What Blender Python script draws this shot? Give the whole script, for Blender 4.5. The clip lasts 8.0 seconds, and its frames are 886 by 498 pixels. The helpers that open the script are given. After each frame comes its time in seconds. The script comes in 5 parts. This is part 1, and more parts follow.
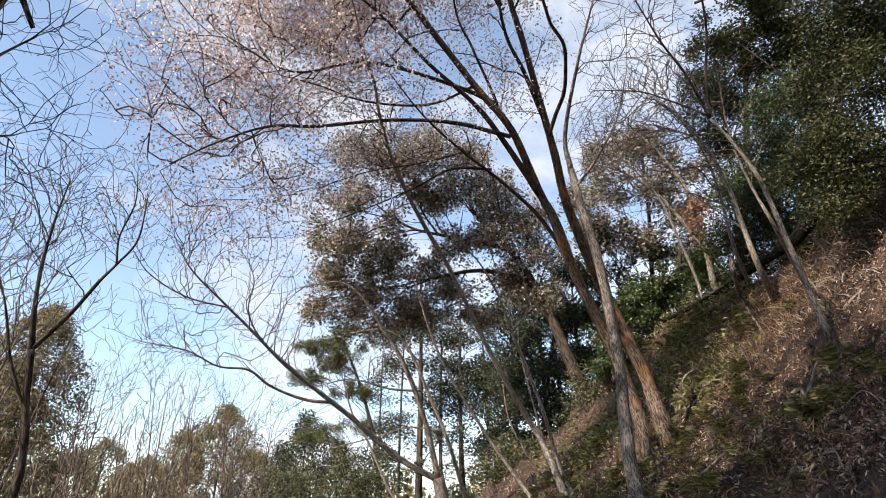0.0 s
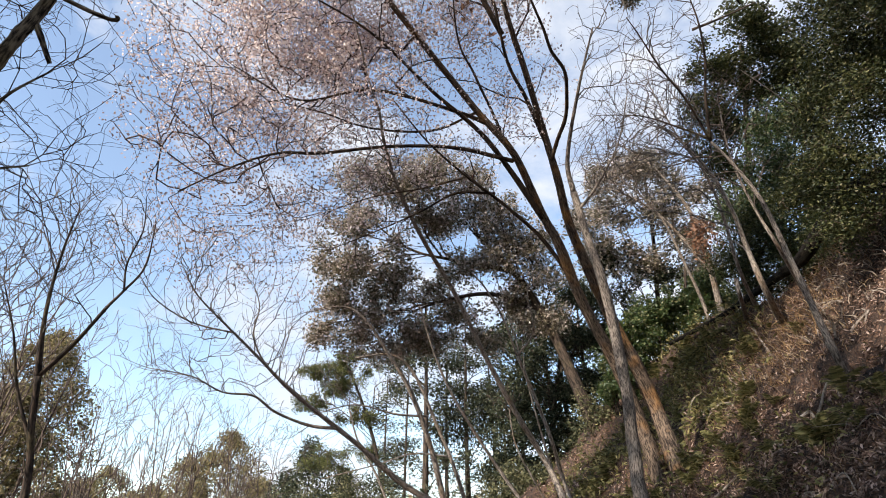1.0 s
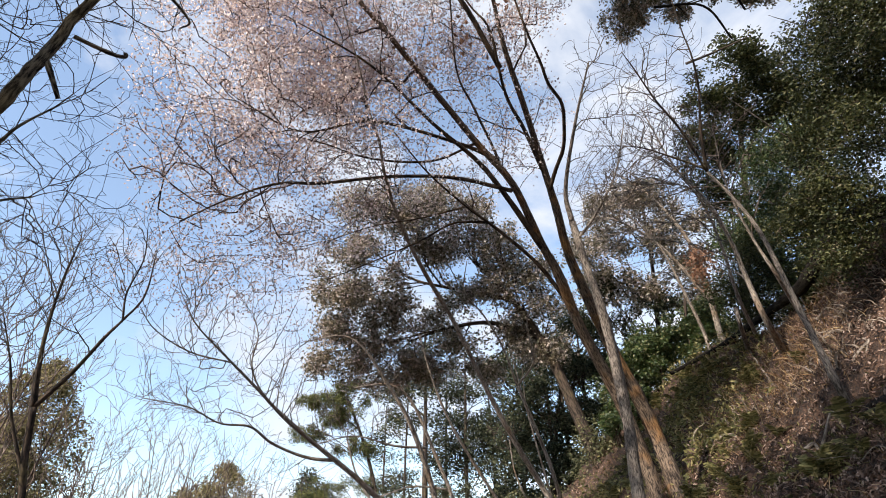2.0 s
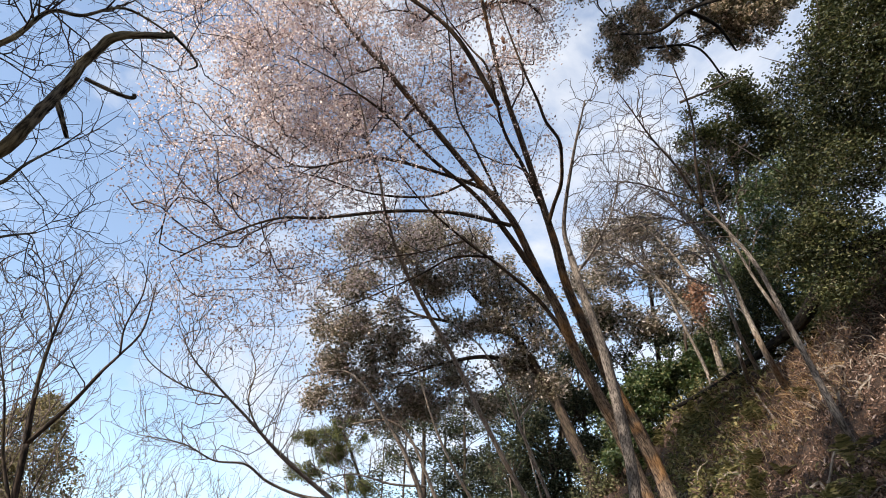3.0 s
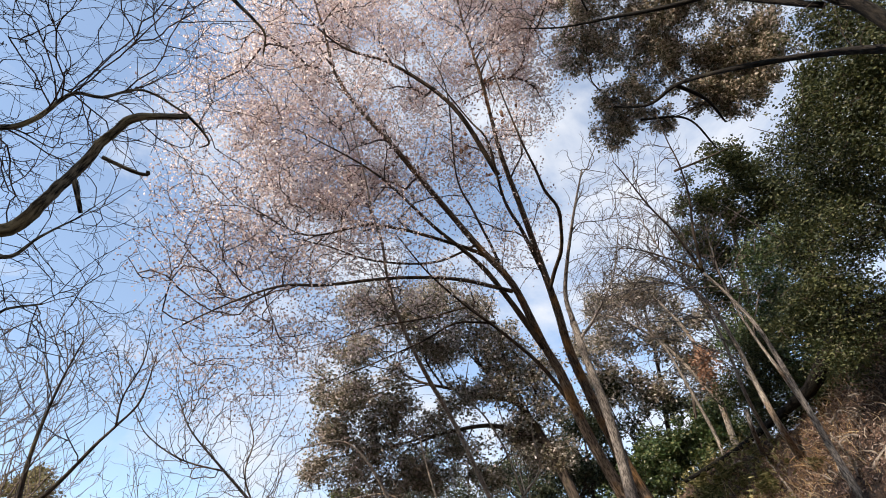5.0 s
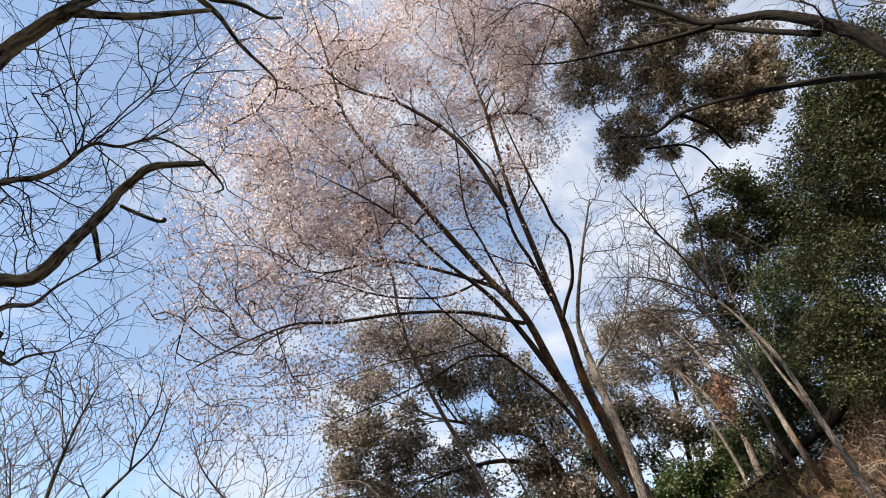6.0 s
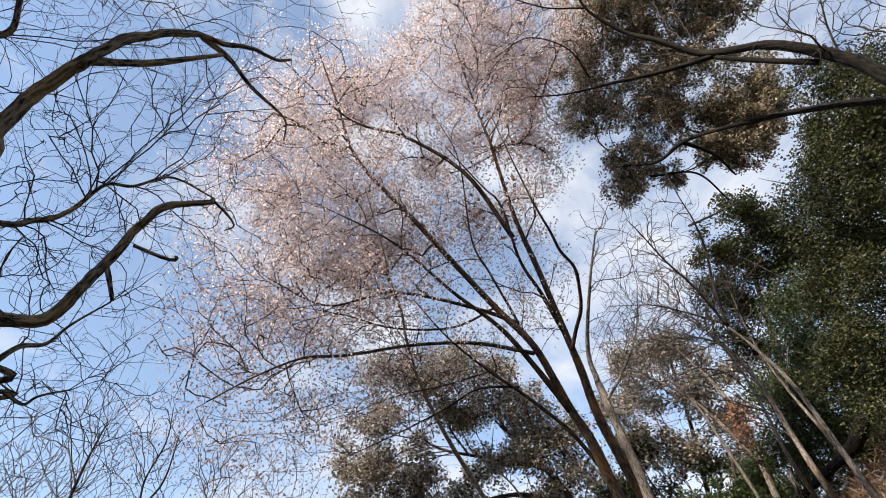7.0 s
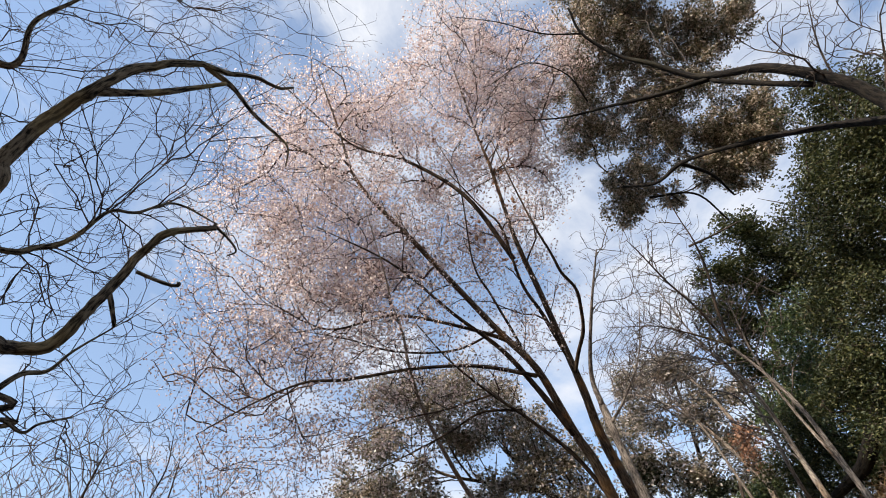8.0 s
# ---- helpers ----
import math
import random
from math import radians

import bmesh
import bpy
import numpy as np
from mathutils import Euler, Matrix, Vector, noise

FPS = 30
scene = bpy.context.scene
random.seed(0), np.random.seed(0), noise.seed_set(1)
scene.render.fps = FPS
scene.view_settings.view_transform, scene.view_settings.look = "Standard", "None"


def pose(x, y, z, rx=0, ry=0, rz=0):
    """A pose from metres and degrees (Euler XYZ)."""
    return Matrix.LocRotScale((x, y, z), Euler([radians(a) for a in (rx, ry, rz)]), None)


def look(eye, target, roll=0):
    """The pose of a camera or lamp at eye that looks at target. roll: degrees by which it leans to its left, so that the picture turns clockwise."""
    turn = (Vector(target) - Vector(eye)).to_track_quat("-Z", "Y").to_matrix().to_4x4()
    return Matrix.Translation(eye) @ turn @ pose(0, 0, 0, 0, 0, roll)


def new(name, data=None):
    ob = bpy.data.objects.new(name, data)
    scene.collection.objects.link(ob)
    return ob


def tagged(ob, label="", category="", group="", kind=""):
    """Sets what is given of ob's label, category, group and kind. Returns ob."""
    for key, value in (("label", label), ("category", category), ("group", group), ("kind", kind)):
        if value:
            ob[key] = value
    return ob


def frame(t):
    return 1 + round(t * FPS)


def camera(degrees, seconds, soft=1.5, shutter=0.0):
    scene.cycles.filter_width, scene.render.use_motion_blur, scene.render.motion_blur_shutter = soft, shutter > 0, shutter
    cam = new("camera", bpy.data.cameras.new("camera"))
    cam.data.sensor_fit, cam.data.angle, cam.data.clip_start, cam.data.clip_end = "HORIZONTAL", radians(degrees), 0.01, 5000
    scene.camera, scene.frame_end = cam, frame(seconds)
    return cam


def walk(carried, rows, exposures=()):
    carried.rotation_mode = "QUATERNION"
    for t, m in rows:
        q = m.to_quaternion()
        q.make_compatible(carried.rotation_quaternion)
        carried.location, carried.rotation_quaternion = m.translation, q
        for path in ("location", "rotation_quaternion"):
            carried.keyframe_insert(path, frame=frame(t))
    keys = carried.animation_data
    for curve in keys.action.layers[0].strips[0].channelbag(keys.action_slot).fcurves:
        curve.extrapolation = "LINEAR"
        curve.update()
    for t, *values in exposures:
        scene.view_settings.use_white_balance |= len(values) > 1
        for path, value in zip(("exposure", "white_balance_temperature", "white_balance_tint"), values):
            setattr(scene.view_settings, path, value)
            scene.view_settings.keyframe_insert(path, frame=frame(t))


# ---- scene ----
cam = camera(78.8, 8.0, soft=0.95)
walk(cam, [
    (0.0, pose(0.000, 0.000, 1.600, 117.00, -0.00, 0.00)),
    (0.5, pose(-0.006, -0.030, 1.592, 118.19, 0.12, 0.41)),
    (1.0, pose(-0.001, -0.045, 1.594, 119.44, 0.17, 0.62)),
    (1.5, pose(0.002, -0.062, 1.595, 120.81, 0.19, 0.63)),
    (3.0, pose(-0.003, -0.129, 1.603, 125.84, 0.16, 0.43)),
    (3.5, pose(0.004, -0.158, 1.601, 127.49, 0.12, 0.44)),
    (4.0, pose(0.010, -0.184, 1.600, 129.14, 0.10, 0.43)),
    (5.5, pose(0.003, -0.233, 1.606, 134.27, 0.44, 1.52)),
    (6.0, pose(-0.002, -0.272, 1.612, 135.89, 0.64, 2.63)),
    (6.5, pose(-0.002, -0.302, 1.613, 137.47, 0.71, 3.43)),
    (7.0, pose(-0.002, -0.324, 1.613, 138.95, 0.72, 3.86)),
    (7.5, pose(-0.002, -0.338, 1.612, 140.20, 0.81, 4.10)),
    (8.0, pose(0.004, -0.349, 1.605, 141.27, 0.94, 4.35)),
], exposures=[(0.0, 1.1), (8.0, 1.0)])

# ---------------------------------------------------------------- light
SUN_EL, SUN_AZ = 29.0, 224.0          # degrees; azimuth clockwise from +y
world = bpy.data.worlds.new("sky")
scene.world = world
world.use_nodes = True
wn, wl = world.node_tree.nodes, world.node_tree.links
wn.clear()
w_out = wn.new("ShaderNodeOutputWorld")
w_bg = wn.new("ShaderNodeBackground")
w_sky = wn.new("ShaderNodeTexSky")
w_sky.sky_type = "NISHITA"
w_sky.sun_disc = False
w_sky.sun_elevation = radians(SUN_EL)
w_sky.sun_rotation = radians(SUN_AZ)
w_sky.air_density, w_sky.dust_density, w_sky.ozone_density = 1.0, 0.0, 1.0
w_co = wn.new("ShaderNodeTexCoord")
w_map = wn.new("ShaderNodeMapping")
w_map.inputs["Location"].default_value = (0.35, 0.1, 0.0)
w_map.inputs["Scale"].default_value = (1.0, 1.0, 1.7)
w_no = wn.new("ShaderNodeTexNoise")
w_no.inputs["Scale"].default_value = 4.6
w_no.inputs["Detail"].default_value = 7.0
w_no.inputs["Roughness"].default_value = 0.56
w_no.inputs["Distortion"].default_value = 0.35
w_sep = wn.new("ShaderNodeSeparateXYZ")
w_side = wn.new("ShaderNodeMapRange")     # clear towards the valley side, cloudier over the hill
w_side.interpolation_type = "SMOOTHSTEP"
for k, value in zip((1, 2, 3, 4), (-0.55, -0.12, -0.115, 0.025)):
    w_side.inputs[k].default_value = value
w_low = wn.new("ShaderNodeMapRange")      # a bank of cloud low over the valley
w_low.interpolation_type = "SMOOTHSTEP"
for k, value in zip((1, 2, 3, 4), (0.06, 0.22, 0.04, 0.0)):
    w_low.inputs[k].default_value = value
w_sum = wn.new("ShaderNodeMath")
w_all = wn.new("ShaderNodeMath")
w_tint = wn.new("ShaderNodeMix")
w_tint.data_type, w_tint.blend_type = "RGBA", "MULTIPLY"
w_tint.inputs[0].default_value = 1.0
w_tint.inputs[7].default_value = (1.02, 1.02, 1.0, 1)
w_ramp = wn.new("ShaderNodeValToRGB")
w_ramp.color_ramp.elements[0].position = 0.42
w_ramp.color_ramp.elements[0].color = (0.13, 0.13, 0.13, 1)
w_ramp.color_ramp.elements[1].position = 0.68
w_ramp.color_ramp.elements[1].color = (1, 1, 1, 1)
w_mix = wn.new("ShaderNodeMix")
w_mix.data_type = "RGBA"
w_mix.inputs[7].default_value = (3.05, 3.15, 3.4, 1)
wl.new(w_co.outputs["Generated"], w_map.inputs["Vector"])
wl.new(w_map.outputs["Vector"], w_no.inputs["Vector"])
wl.new(w_co.outputs["Generated"], w_sep.inputs["Vector"])
wl.new(w_sep.outputs["X"], w_side.inputs[0])
wl.new(w_sep.outputs["Z"], w_low.inputs[0])
wl.new(w_side.outputs[0], w_sum.inputs[0])
wl.new(w_low.outputs[0], w_sum.inputs[1])
wl.new(w_sum.outputs[0], w_all.inputs[0])
wl.new(w_no.outputs["Fac"], w_all.inputs[1])
wl.new(w_all.outputs[0], w_ramp.inputs["Fac"])
wl.new(w_ramp.outputs["Color"], w_mix.inputs[0])
wl.new(w_sky.outputs["Color"], w_tint.inputs[6])
wl.new(w_tint.outputs[2], w_mix.inputs[6])
wl.new(w_mix.outputs[2], w_bg.inputs["Color"])
w_bg.inputs["Strength"].default_value = 0.15
wl.new(w_bg.outputs["Background"], w_out.inputs["Surface"])

sun_data = bpy.data.lights.new("sun", "SUN")
sun_data.energy = 4.7
sun_data.angle = radians(0.6)
sun_data.color = (1.0, 0.93, 0.82)
sun = new("sun", sun_data)
az, el = radians(SUN_AZ), radians(SUN_EL)
sun_dir = Vector((math.sin(az) * math.cos(el), math.cos(az) * math.cos(el), math.sin(el)))
sun.matrix_world = look(sun_dir * 60, (0, 0, 0))


# ---------------------------------------------------------------- materials
def material(name):
    m = bpy.data.materials.new(name)
    m.use_nodes = True
    nt = m.node_tree
    return m, nt, nt.nodes, nt.links, nt.nodes["Principled BSDF"]


def ramp(nodes, stops):
    r = nodes.new("ShaderNodeValToRGB")
    while len(r.color_ramp.elements) < len(stops):
        r.color_ramp.elements.new(0.5)
    for e, (pos, col) in zip(r.color_ramp.elements, stops):
        e.position, e.color = pos, (*col, 1)
    return r


def bark_material(name, dark, light, patch, patch_at=0.62, grain=14.0, relief=0.5):
    """Bark: long furrows, fine grain, and patches of another colour (lichen, cork painted as if sunlit)."""
    m, nt, n, l, b = material(name)
    co = n.new("ShaderNodeTexCoord")
    mp = n.new("ShaderNodeAttribute")
    mp.attribute_name = "bark"
    fine = n.new("ShaderNodeTexNoise")
    fine.inputs["Scale"].default_value = grain
    fine.inputs["Detail"].default_value = 6
    fine.inputs["Roughness"].default_value = 0.65
    big = n.new("ShaderNodeTexNoise")
    big.inputs["Scale"].default_value = 2.3
    big.inputs["Detail"].default_value = 4
    r1 = ramp(n, [(0.41, dark), (0.60, light)])
    r2 = ramp(n, [(patch_at - 0.08, (0, 0, 0)), (patch_at + 0.06, (1, 1, 1))])
    mx = n.new("ShaderNodeMix")
    mx.data_type = "RGBA"
    r3 = ramp(n, [(0.40, tuple(0.35 * c for c in patch)), (0.58, patch)])
    l.new(fine.outputs["Fac"], r3.inputs["Fac"])
    l.new(r3.outputs["Color"], mx.inputs[7])
    bump = n.new("ShaderNodeBump")
    bump.inputs["Strength"].default_value = relief
    bump.inputs["Distance"].default_value = 0.02
    l.new(mp.outputs["Vector"], fine.inputs["Vector"])
    l.new(co.outputs["Object"], big.inputs["Vector"])
    l.new(fine.outputs["Fac"], r1.inputs["Fac"])
    l.new(big.outputs["Fac"], r2.inputs["Fac"])
    l.new(r2.outputs["Color"], mx.inputs[0])
    l.new(r1.outputs["Color"], mx.inputs[6])
    l.new(mx.outputs[2], b.inputs["Base Color"])
    l.new(fine.outputs["Fac"], bump.inputs["Height"])
    l.new(bump.outputs["Normal"], b.inputs["Normal"])
    b.inputs["Roughness"].default_value = 0.9
    b.inputs["Specular IOR Level"].default_value = 0.15
    return m


def leaf_material(name, stops, through_light=0.35, rough=0.6, gloss=0.3):
    """Leaves: each leaf its own tint, with light passing through."""
    m, nt, n, l, b = material(name)
    geo = n.new("ShaderNodeNewGeometry")
    r = ramp(n, stops)
    l.new(geo.outputs["Random Per Island"], r.inputs["Fac"])
    l.new(r.outputs["Color"], b.inputs["Base Color"])
    b.inputs["Roughness"].default_value = rough
    b.inputs["Specular IOR Level"].default_value = gloss
    tr = n.new("ShaderNodeBsdfTranslucent")
    l.new(r.outputs["Color"], tr.inputs["Color"])
    mix = n.new("ShaderNodeMixShader")
    mix.inputs[0].default_value = through_light
    l.new(b.outputs["BSDF"], mix.inputs[1])
    l.new(tr.outputs["BSDF"], mix.inputs[2])
    l.new(mix.outputs["Shader"], n["Material Output"].inputs["Surface"])
    return m


# Orange patches: warm cork colour with sun dapples put into it.
BARK_MAPLE = bark_material("bark_warm", (0.028, 0.02, 0.016), (0.19, 0.135, 0.098), (0.29, 0.155, 0.07), 0.60, 30.0, 1.0)
# Near-black: shade over limbs and log is put into this bark colour.
BARK_SHADE = bark_material("bark_shaded", (0.004, 0.003, 0.0025), (0.02, 0.015, 0.011), (0.03, 0.024, 0.015), 0.62, 26.0, 0.8)
BARK_DARK = bark_material("bark_dark", (0.02, 0.016, 0.014), (0.085, 0.06, 0.045), (0.11, 0.085, 0.05))
BARK_GREY = bark_material("bark_grey", (0.045, 0.036, 0.031), (0.24, 0.195, 0.165), (0.33, 0.27, 0.225), 0.60, 40.0, 1.0)
BARK_PALE = bark_material("bark_pale", (0.11, 0.086, 0.07), (0.38, 0.31, 0.255), (0.33, 0.235, 0.165), 0.60, 38.0, 0.8)
BARK_NEAR = bark_material("bark_furrowed", (0.014, 0.011, 0.009), (0.24, 0.19, 0.135), (0.30, 0.225, 0.125), 0.58, 30.0, 1.0)
BARK_LIMB = bark_material("bark_limb", (0.022, 0.016, 0.013), (0.11, 0.075, 0.05), (0.17, 0.10, 0.05), 0.66)
TWIG_PINK = bark_material("twig_pinkish", (0.032, 0.021, 0.018), (0.11, 0.075, 0.064), (0.09, 0.065, 0.055))
TWIG_BROWN = bark_material("twig_straw", (0.055, 0.042, 0.036), (0.19, 0.14, 0.115), (0.16, 0.12, 0.10))
TWIG_GREY = bark_material("twig_grey", (0.05, 0.042, 0.04), (0.16, 0.135, 0.12), (0.2, 0.17, 0.14))
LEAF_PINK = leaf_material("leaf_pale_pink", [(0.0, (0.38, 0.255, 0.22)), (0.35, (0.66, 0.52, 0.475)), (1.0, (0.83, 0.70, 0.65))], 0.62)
# Darker copy of the pink leaf, with the low crown's shade in its colour.
LEAF_MAUVE_SHADE = leaf_material("leaf_mauve_shaded", [(0.0, (0.17, 0.11, 0.10)), (0.6, (0.42, 0.32, 0.30)), (1.0, (0.66, 0.54, 0.51))], 0.55)
# The palest stops put sky and sun glints into the leaf colour.
LEAF_OAK = leaf_material("leaf_evergreen_glints", [(0.0, (0.055, 0.052, 0.026)), (0.35, (0.175, 0.145, 0.088)), (0.68, (0.35, 0.282, 0.215)), (1.0, (0.66, 0.55, 0.49))], 0.48, 0.35, 0.5)
LEAF_SHRUB = leaf_material("leaf_olive", [(0.0, (0.03, 0.034, 0.015)), (0.5, (0.095, 0.095, 0.042)), (1.0, (0.24, 0.215, 0.12))], 0.35)
LEAF_DARK = leaf_material("leaf_dark_green", [(0.0, (0.02, 0.036, 0.012)), (0.6, (0.06, 0.09, 0.025)), (0.9, (0.12, 0.125, 0.045)), (1.0, (0.24, 0.22, 0.10))], 0.35, 0.4, 0.6)
LEAF_BROWN = leaf_material("leaf_bronze", [(0.0, (0.042, 0.042, 0.02)), (0.4, (0.145, 0.12, 0.062)), (0.72, (0.35, 0.255, 0.17)), (1.0, (0.66, 0.53, 0.43))], 0.42, 0.4, 0.5)
LEAF_PINE = leaf_material("needles", [(0.0, (0.045, 0.06, 0.02)), (0.5, (0.12, 0.13, 0.04)), (1.0, (0.26, 0.23, 0.09))], 0.3)
LEAF_DUSK = leaf_material("leaf_deep_green", [(0.0, (0.016, 0.022, 0.009)), (0.5, (0.046, 0.054, 0.019)), (0.88, (0.105, 0.103, 0.036)), (1.0, (0.20, 0.175, 0.10))], 0.3, 0.5, 0.3)
LEAF_NEEDLE = leaf_material("dark_needles", [(0.0, (0.014, 0.020, 0.010)), (0.6, (0.045, 0.054, 0.026)), (1.0, (0.15, 0.145, 0.085))], 0.25)
LEAF_CYPRESS = leaf_material("cypress_winter", [(0.0, (0.075, 0.066, 0.027)), (0.5, (0.20, 0.165, 0.075)), (1.0, (0.36, 0.28, 0.145))], 0.3)


# ---------------------------------------------------------------- helpers for shapes
rng = np.random.default_rng(7)


def mesh_object(name, verts, faces, mat, parent=None, smooth=True):
    me = bpy.data.meshes.new(name)
    verts = np.asarray(verts, dtype=np.float32)
    faces = np.asarray(faces, dtype=np.int32)
    k = faces.shape[1]
    me.vertices.add(len(verts))
    me.vertices.foreach_set("co", verts.ravel())
    me.loops.add(faces.size)
    me.loops.foreach_set("vertex_index", faces.ravel())
    me.polygons.add(len(faces))
    me.polygons.foreach_set("loop_start", np.arange(0, faces.size, k, dtype=np.int32))
    me.update(calc_edges=True)
    me.polygons.foreach_set("use_smooth", np.full(len(faces), smooth))
    me.materials.append(mat)
    ob = new(name, me)
    if parent is not None:
        ob.parent = parent
        ob.matrix_parent_inverse = Matrix.Translation(parent.location).inverted()
    return ob


def thing(name, at, label, category, group=""):
    e = new(name)
    e.empty_display_size = 0.3
    e.location = at
    return tagged(e, label, category, group)


def spline(points, per=6):
    """A smooth run through the points."""
    p = np.array(points, dtype=float)
    q = np.vstack([2 * p[0] - p[1], p, 2 * p[-1] - p[-2]])
    out = []
    for i in range(1, len(q) - 2):
        for u in np.linspace(0, 1, per, endpoint=False):
            a, b, c, d = q[i - 1], q[i], q[i + 1], q[i + 2]
            out.append(0.5 * (2 * b + (c - a) * u + (2 * a - 5 * b + 4 * c - d) * u * u + (3 * b - a - 3 * c + d) * u ** 3))
    out.append(p[-1])
    return np.array(out)


def frames_along(path):
    t = np.gradient(path, axis=0)
    t /= np.linalg.norm(t, axis=1)[:, None] + 1e-9
    ref = np.where(np.abs(t[:, 2:3]) > 0.9, [[1.0, 0, 0]], [[0, 0, 1.0]])
    a = np.cross(t, ref)
    a /= np.linalg.norm(a, axis=1)[:, None] + 1e-9
    for i in range(1, len(a)):
        v = a[i - 1] - t[i] * (a[i - 1] @ t[i])
        a[i] = v / (np.linalg.norm(v) + 1e-9)
    return t, a, np.cross(t, a)


def tube(path, radii, sides=9, rough=0.06):
    """A closed, slightly lumpy tube: verts and quads."""
    t, a, b = frames_along(path)
    ang = np.linspace(0, 2 * np.pi, sides, endpoint=False)
    ridge = rng.standard_normal((len(path), sides))
    for i in range(1, len(path)):
        ridge[i] = 0.85 * ridge[i - 1] + 0.53 * ridge[i]
    ridge -= 0.8 * ridge.mean(1, keepdims=True)
    lump = 1 + rough * ridge
    ring = (np.cos(ang)[None, :, None] * a[:, None] + np.sin(ang)[None, :, None] * b[:, None]) * (radii[:, None] * lump)[..., None]
    v = (path[:, None] + ring).reshape(-1, 3)
    along = np.concatenate([[0], np.cumsum(np.linalg.norm(np.diff(path, axis=0), axis=1))])
    girth = float(radii.max())
    skin = np.stack([np.tile(np.cos(ang) * girth, (len(path), 1)), np.tile(np.sin(ang) * girth, (len(path), 1)), np.repeat(along[:, None] * 0.34, sides, 1)], -1).reshape(-1, 3)
    skin = np.vstack([skin, skin[:1], skin[-1:]]) + path[0] * 3.7
    i = np.arange(len(path) - 1)[:, None] * sides
    j = np.arange(sides)[None]
    k = (j + 1) % sides
    f = np.stack([i + j, i + k, i + sides + k, i + sides + j], -1).reshape(-1, 4)
    v = np.vstack([v, path[:1], path[-1:]])
    n = len(path) * sides
    js, ks = np.arange(sides), (np.arange(sides) + 1) % sides
    last = (len(path) - 1) * sides
    caps = [(int(k0), int(j0), n) for j0, k0 in zip(js, ks)] + [(last + int(j0), last + int(k0), n + 1) for j0, k0 in zip(js, ks)]
    return v, f, caps, skin


def tube_mesh(name, path, radii, sides, rough, mat):
    v, f, caps, skin = tube(path, radii, sides, rough)
    me = bpy.data.meshes.new(name)
    me.from_pydata(v.tolist(), [], f.tolist() + [list(c) for c in caps])
    me.polygons.foreach_set("use_smooth", [True] * len(me.polygons))
    me.attributes.new("bark", "FLOAT_VECTOR", "POINT").data.foreach_set("vector", skin.astype(np.float32).ravel())
    me.materials.append(mat)
    return me


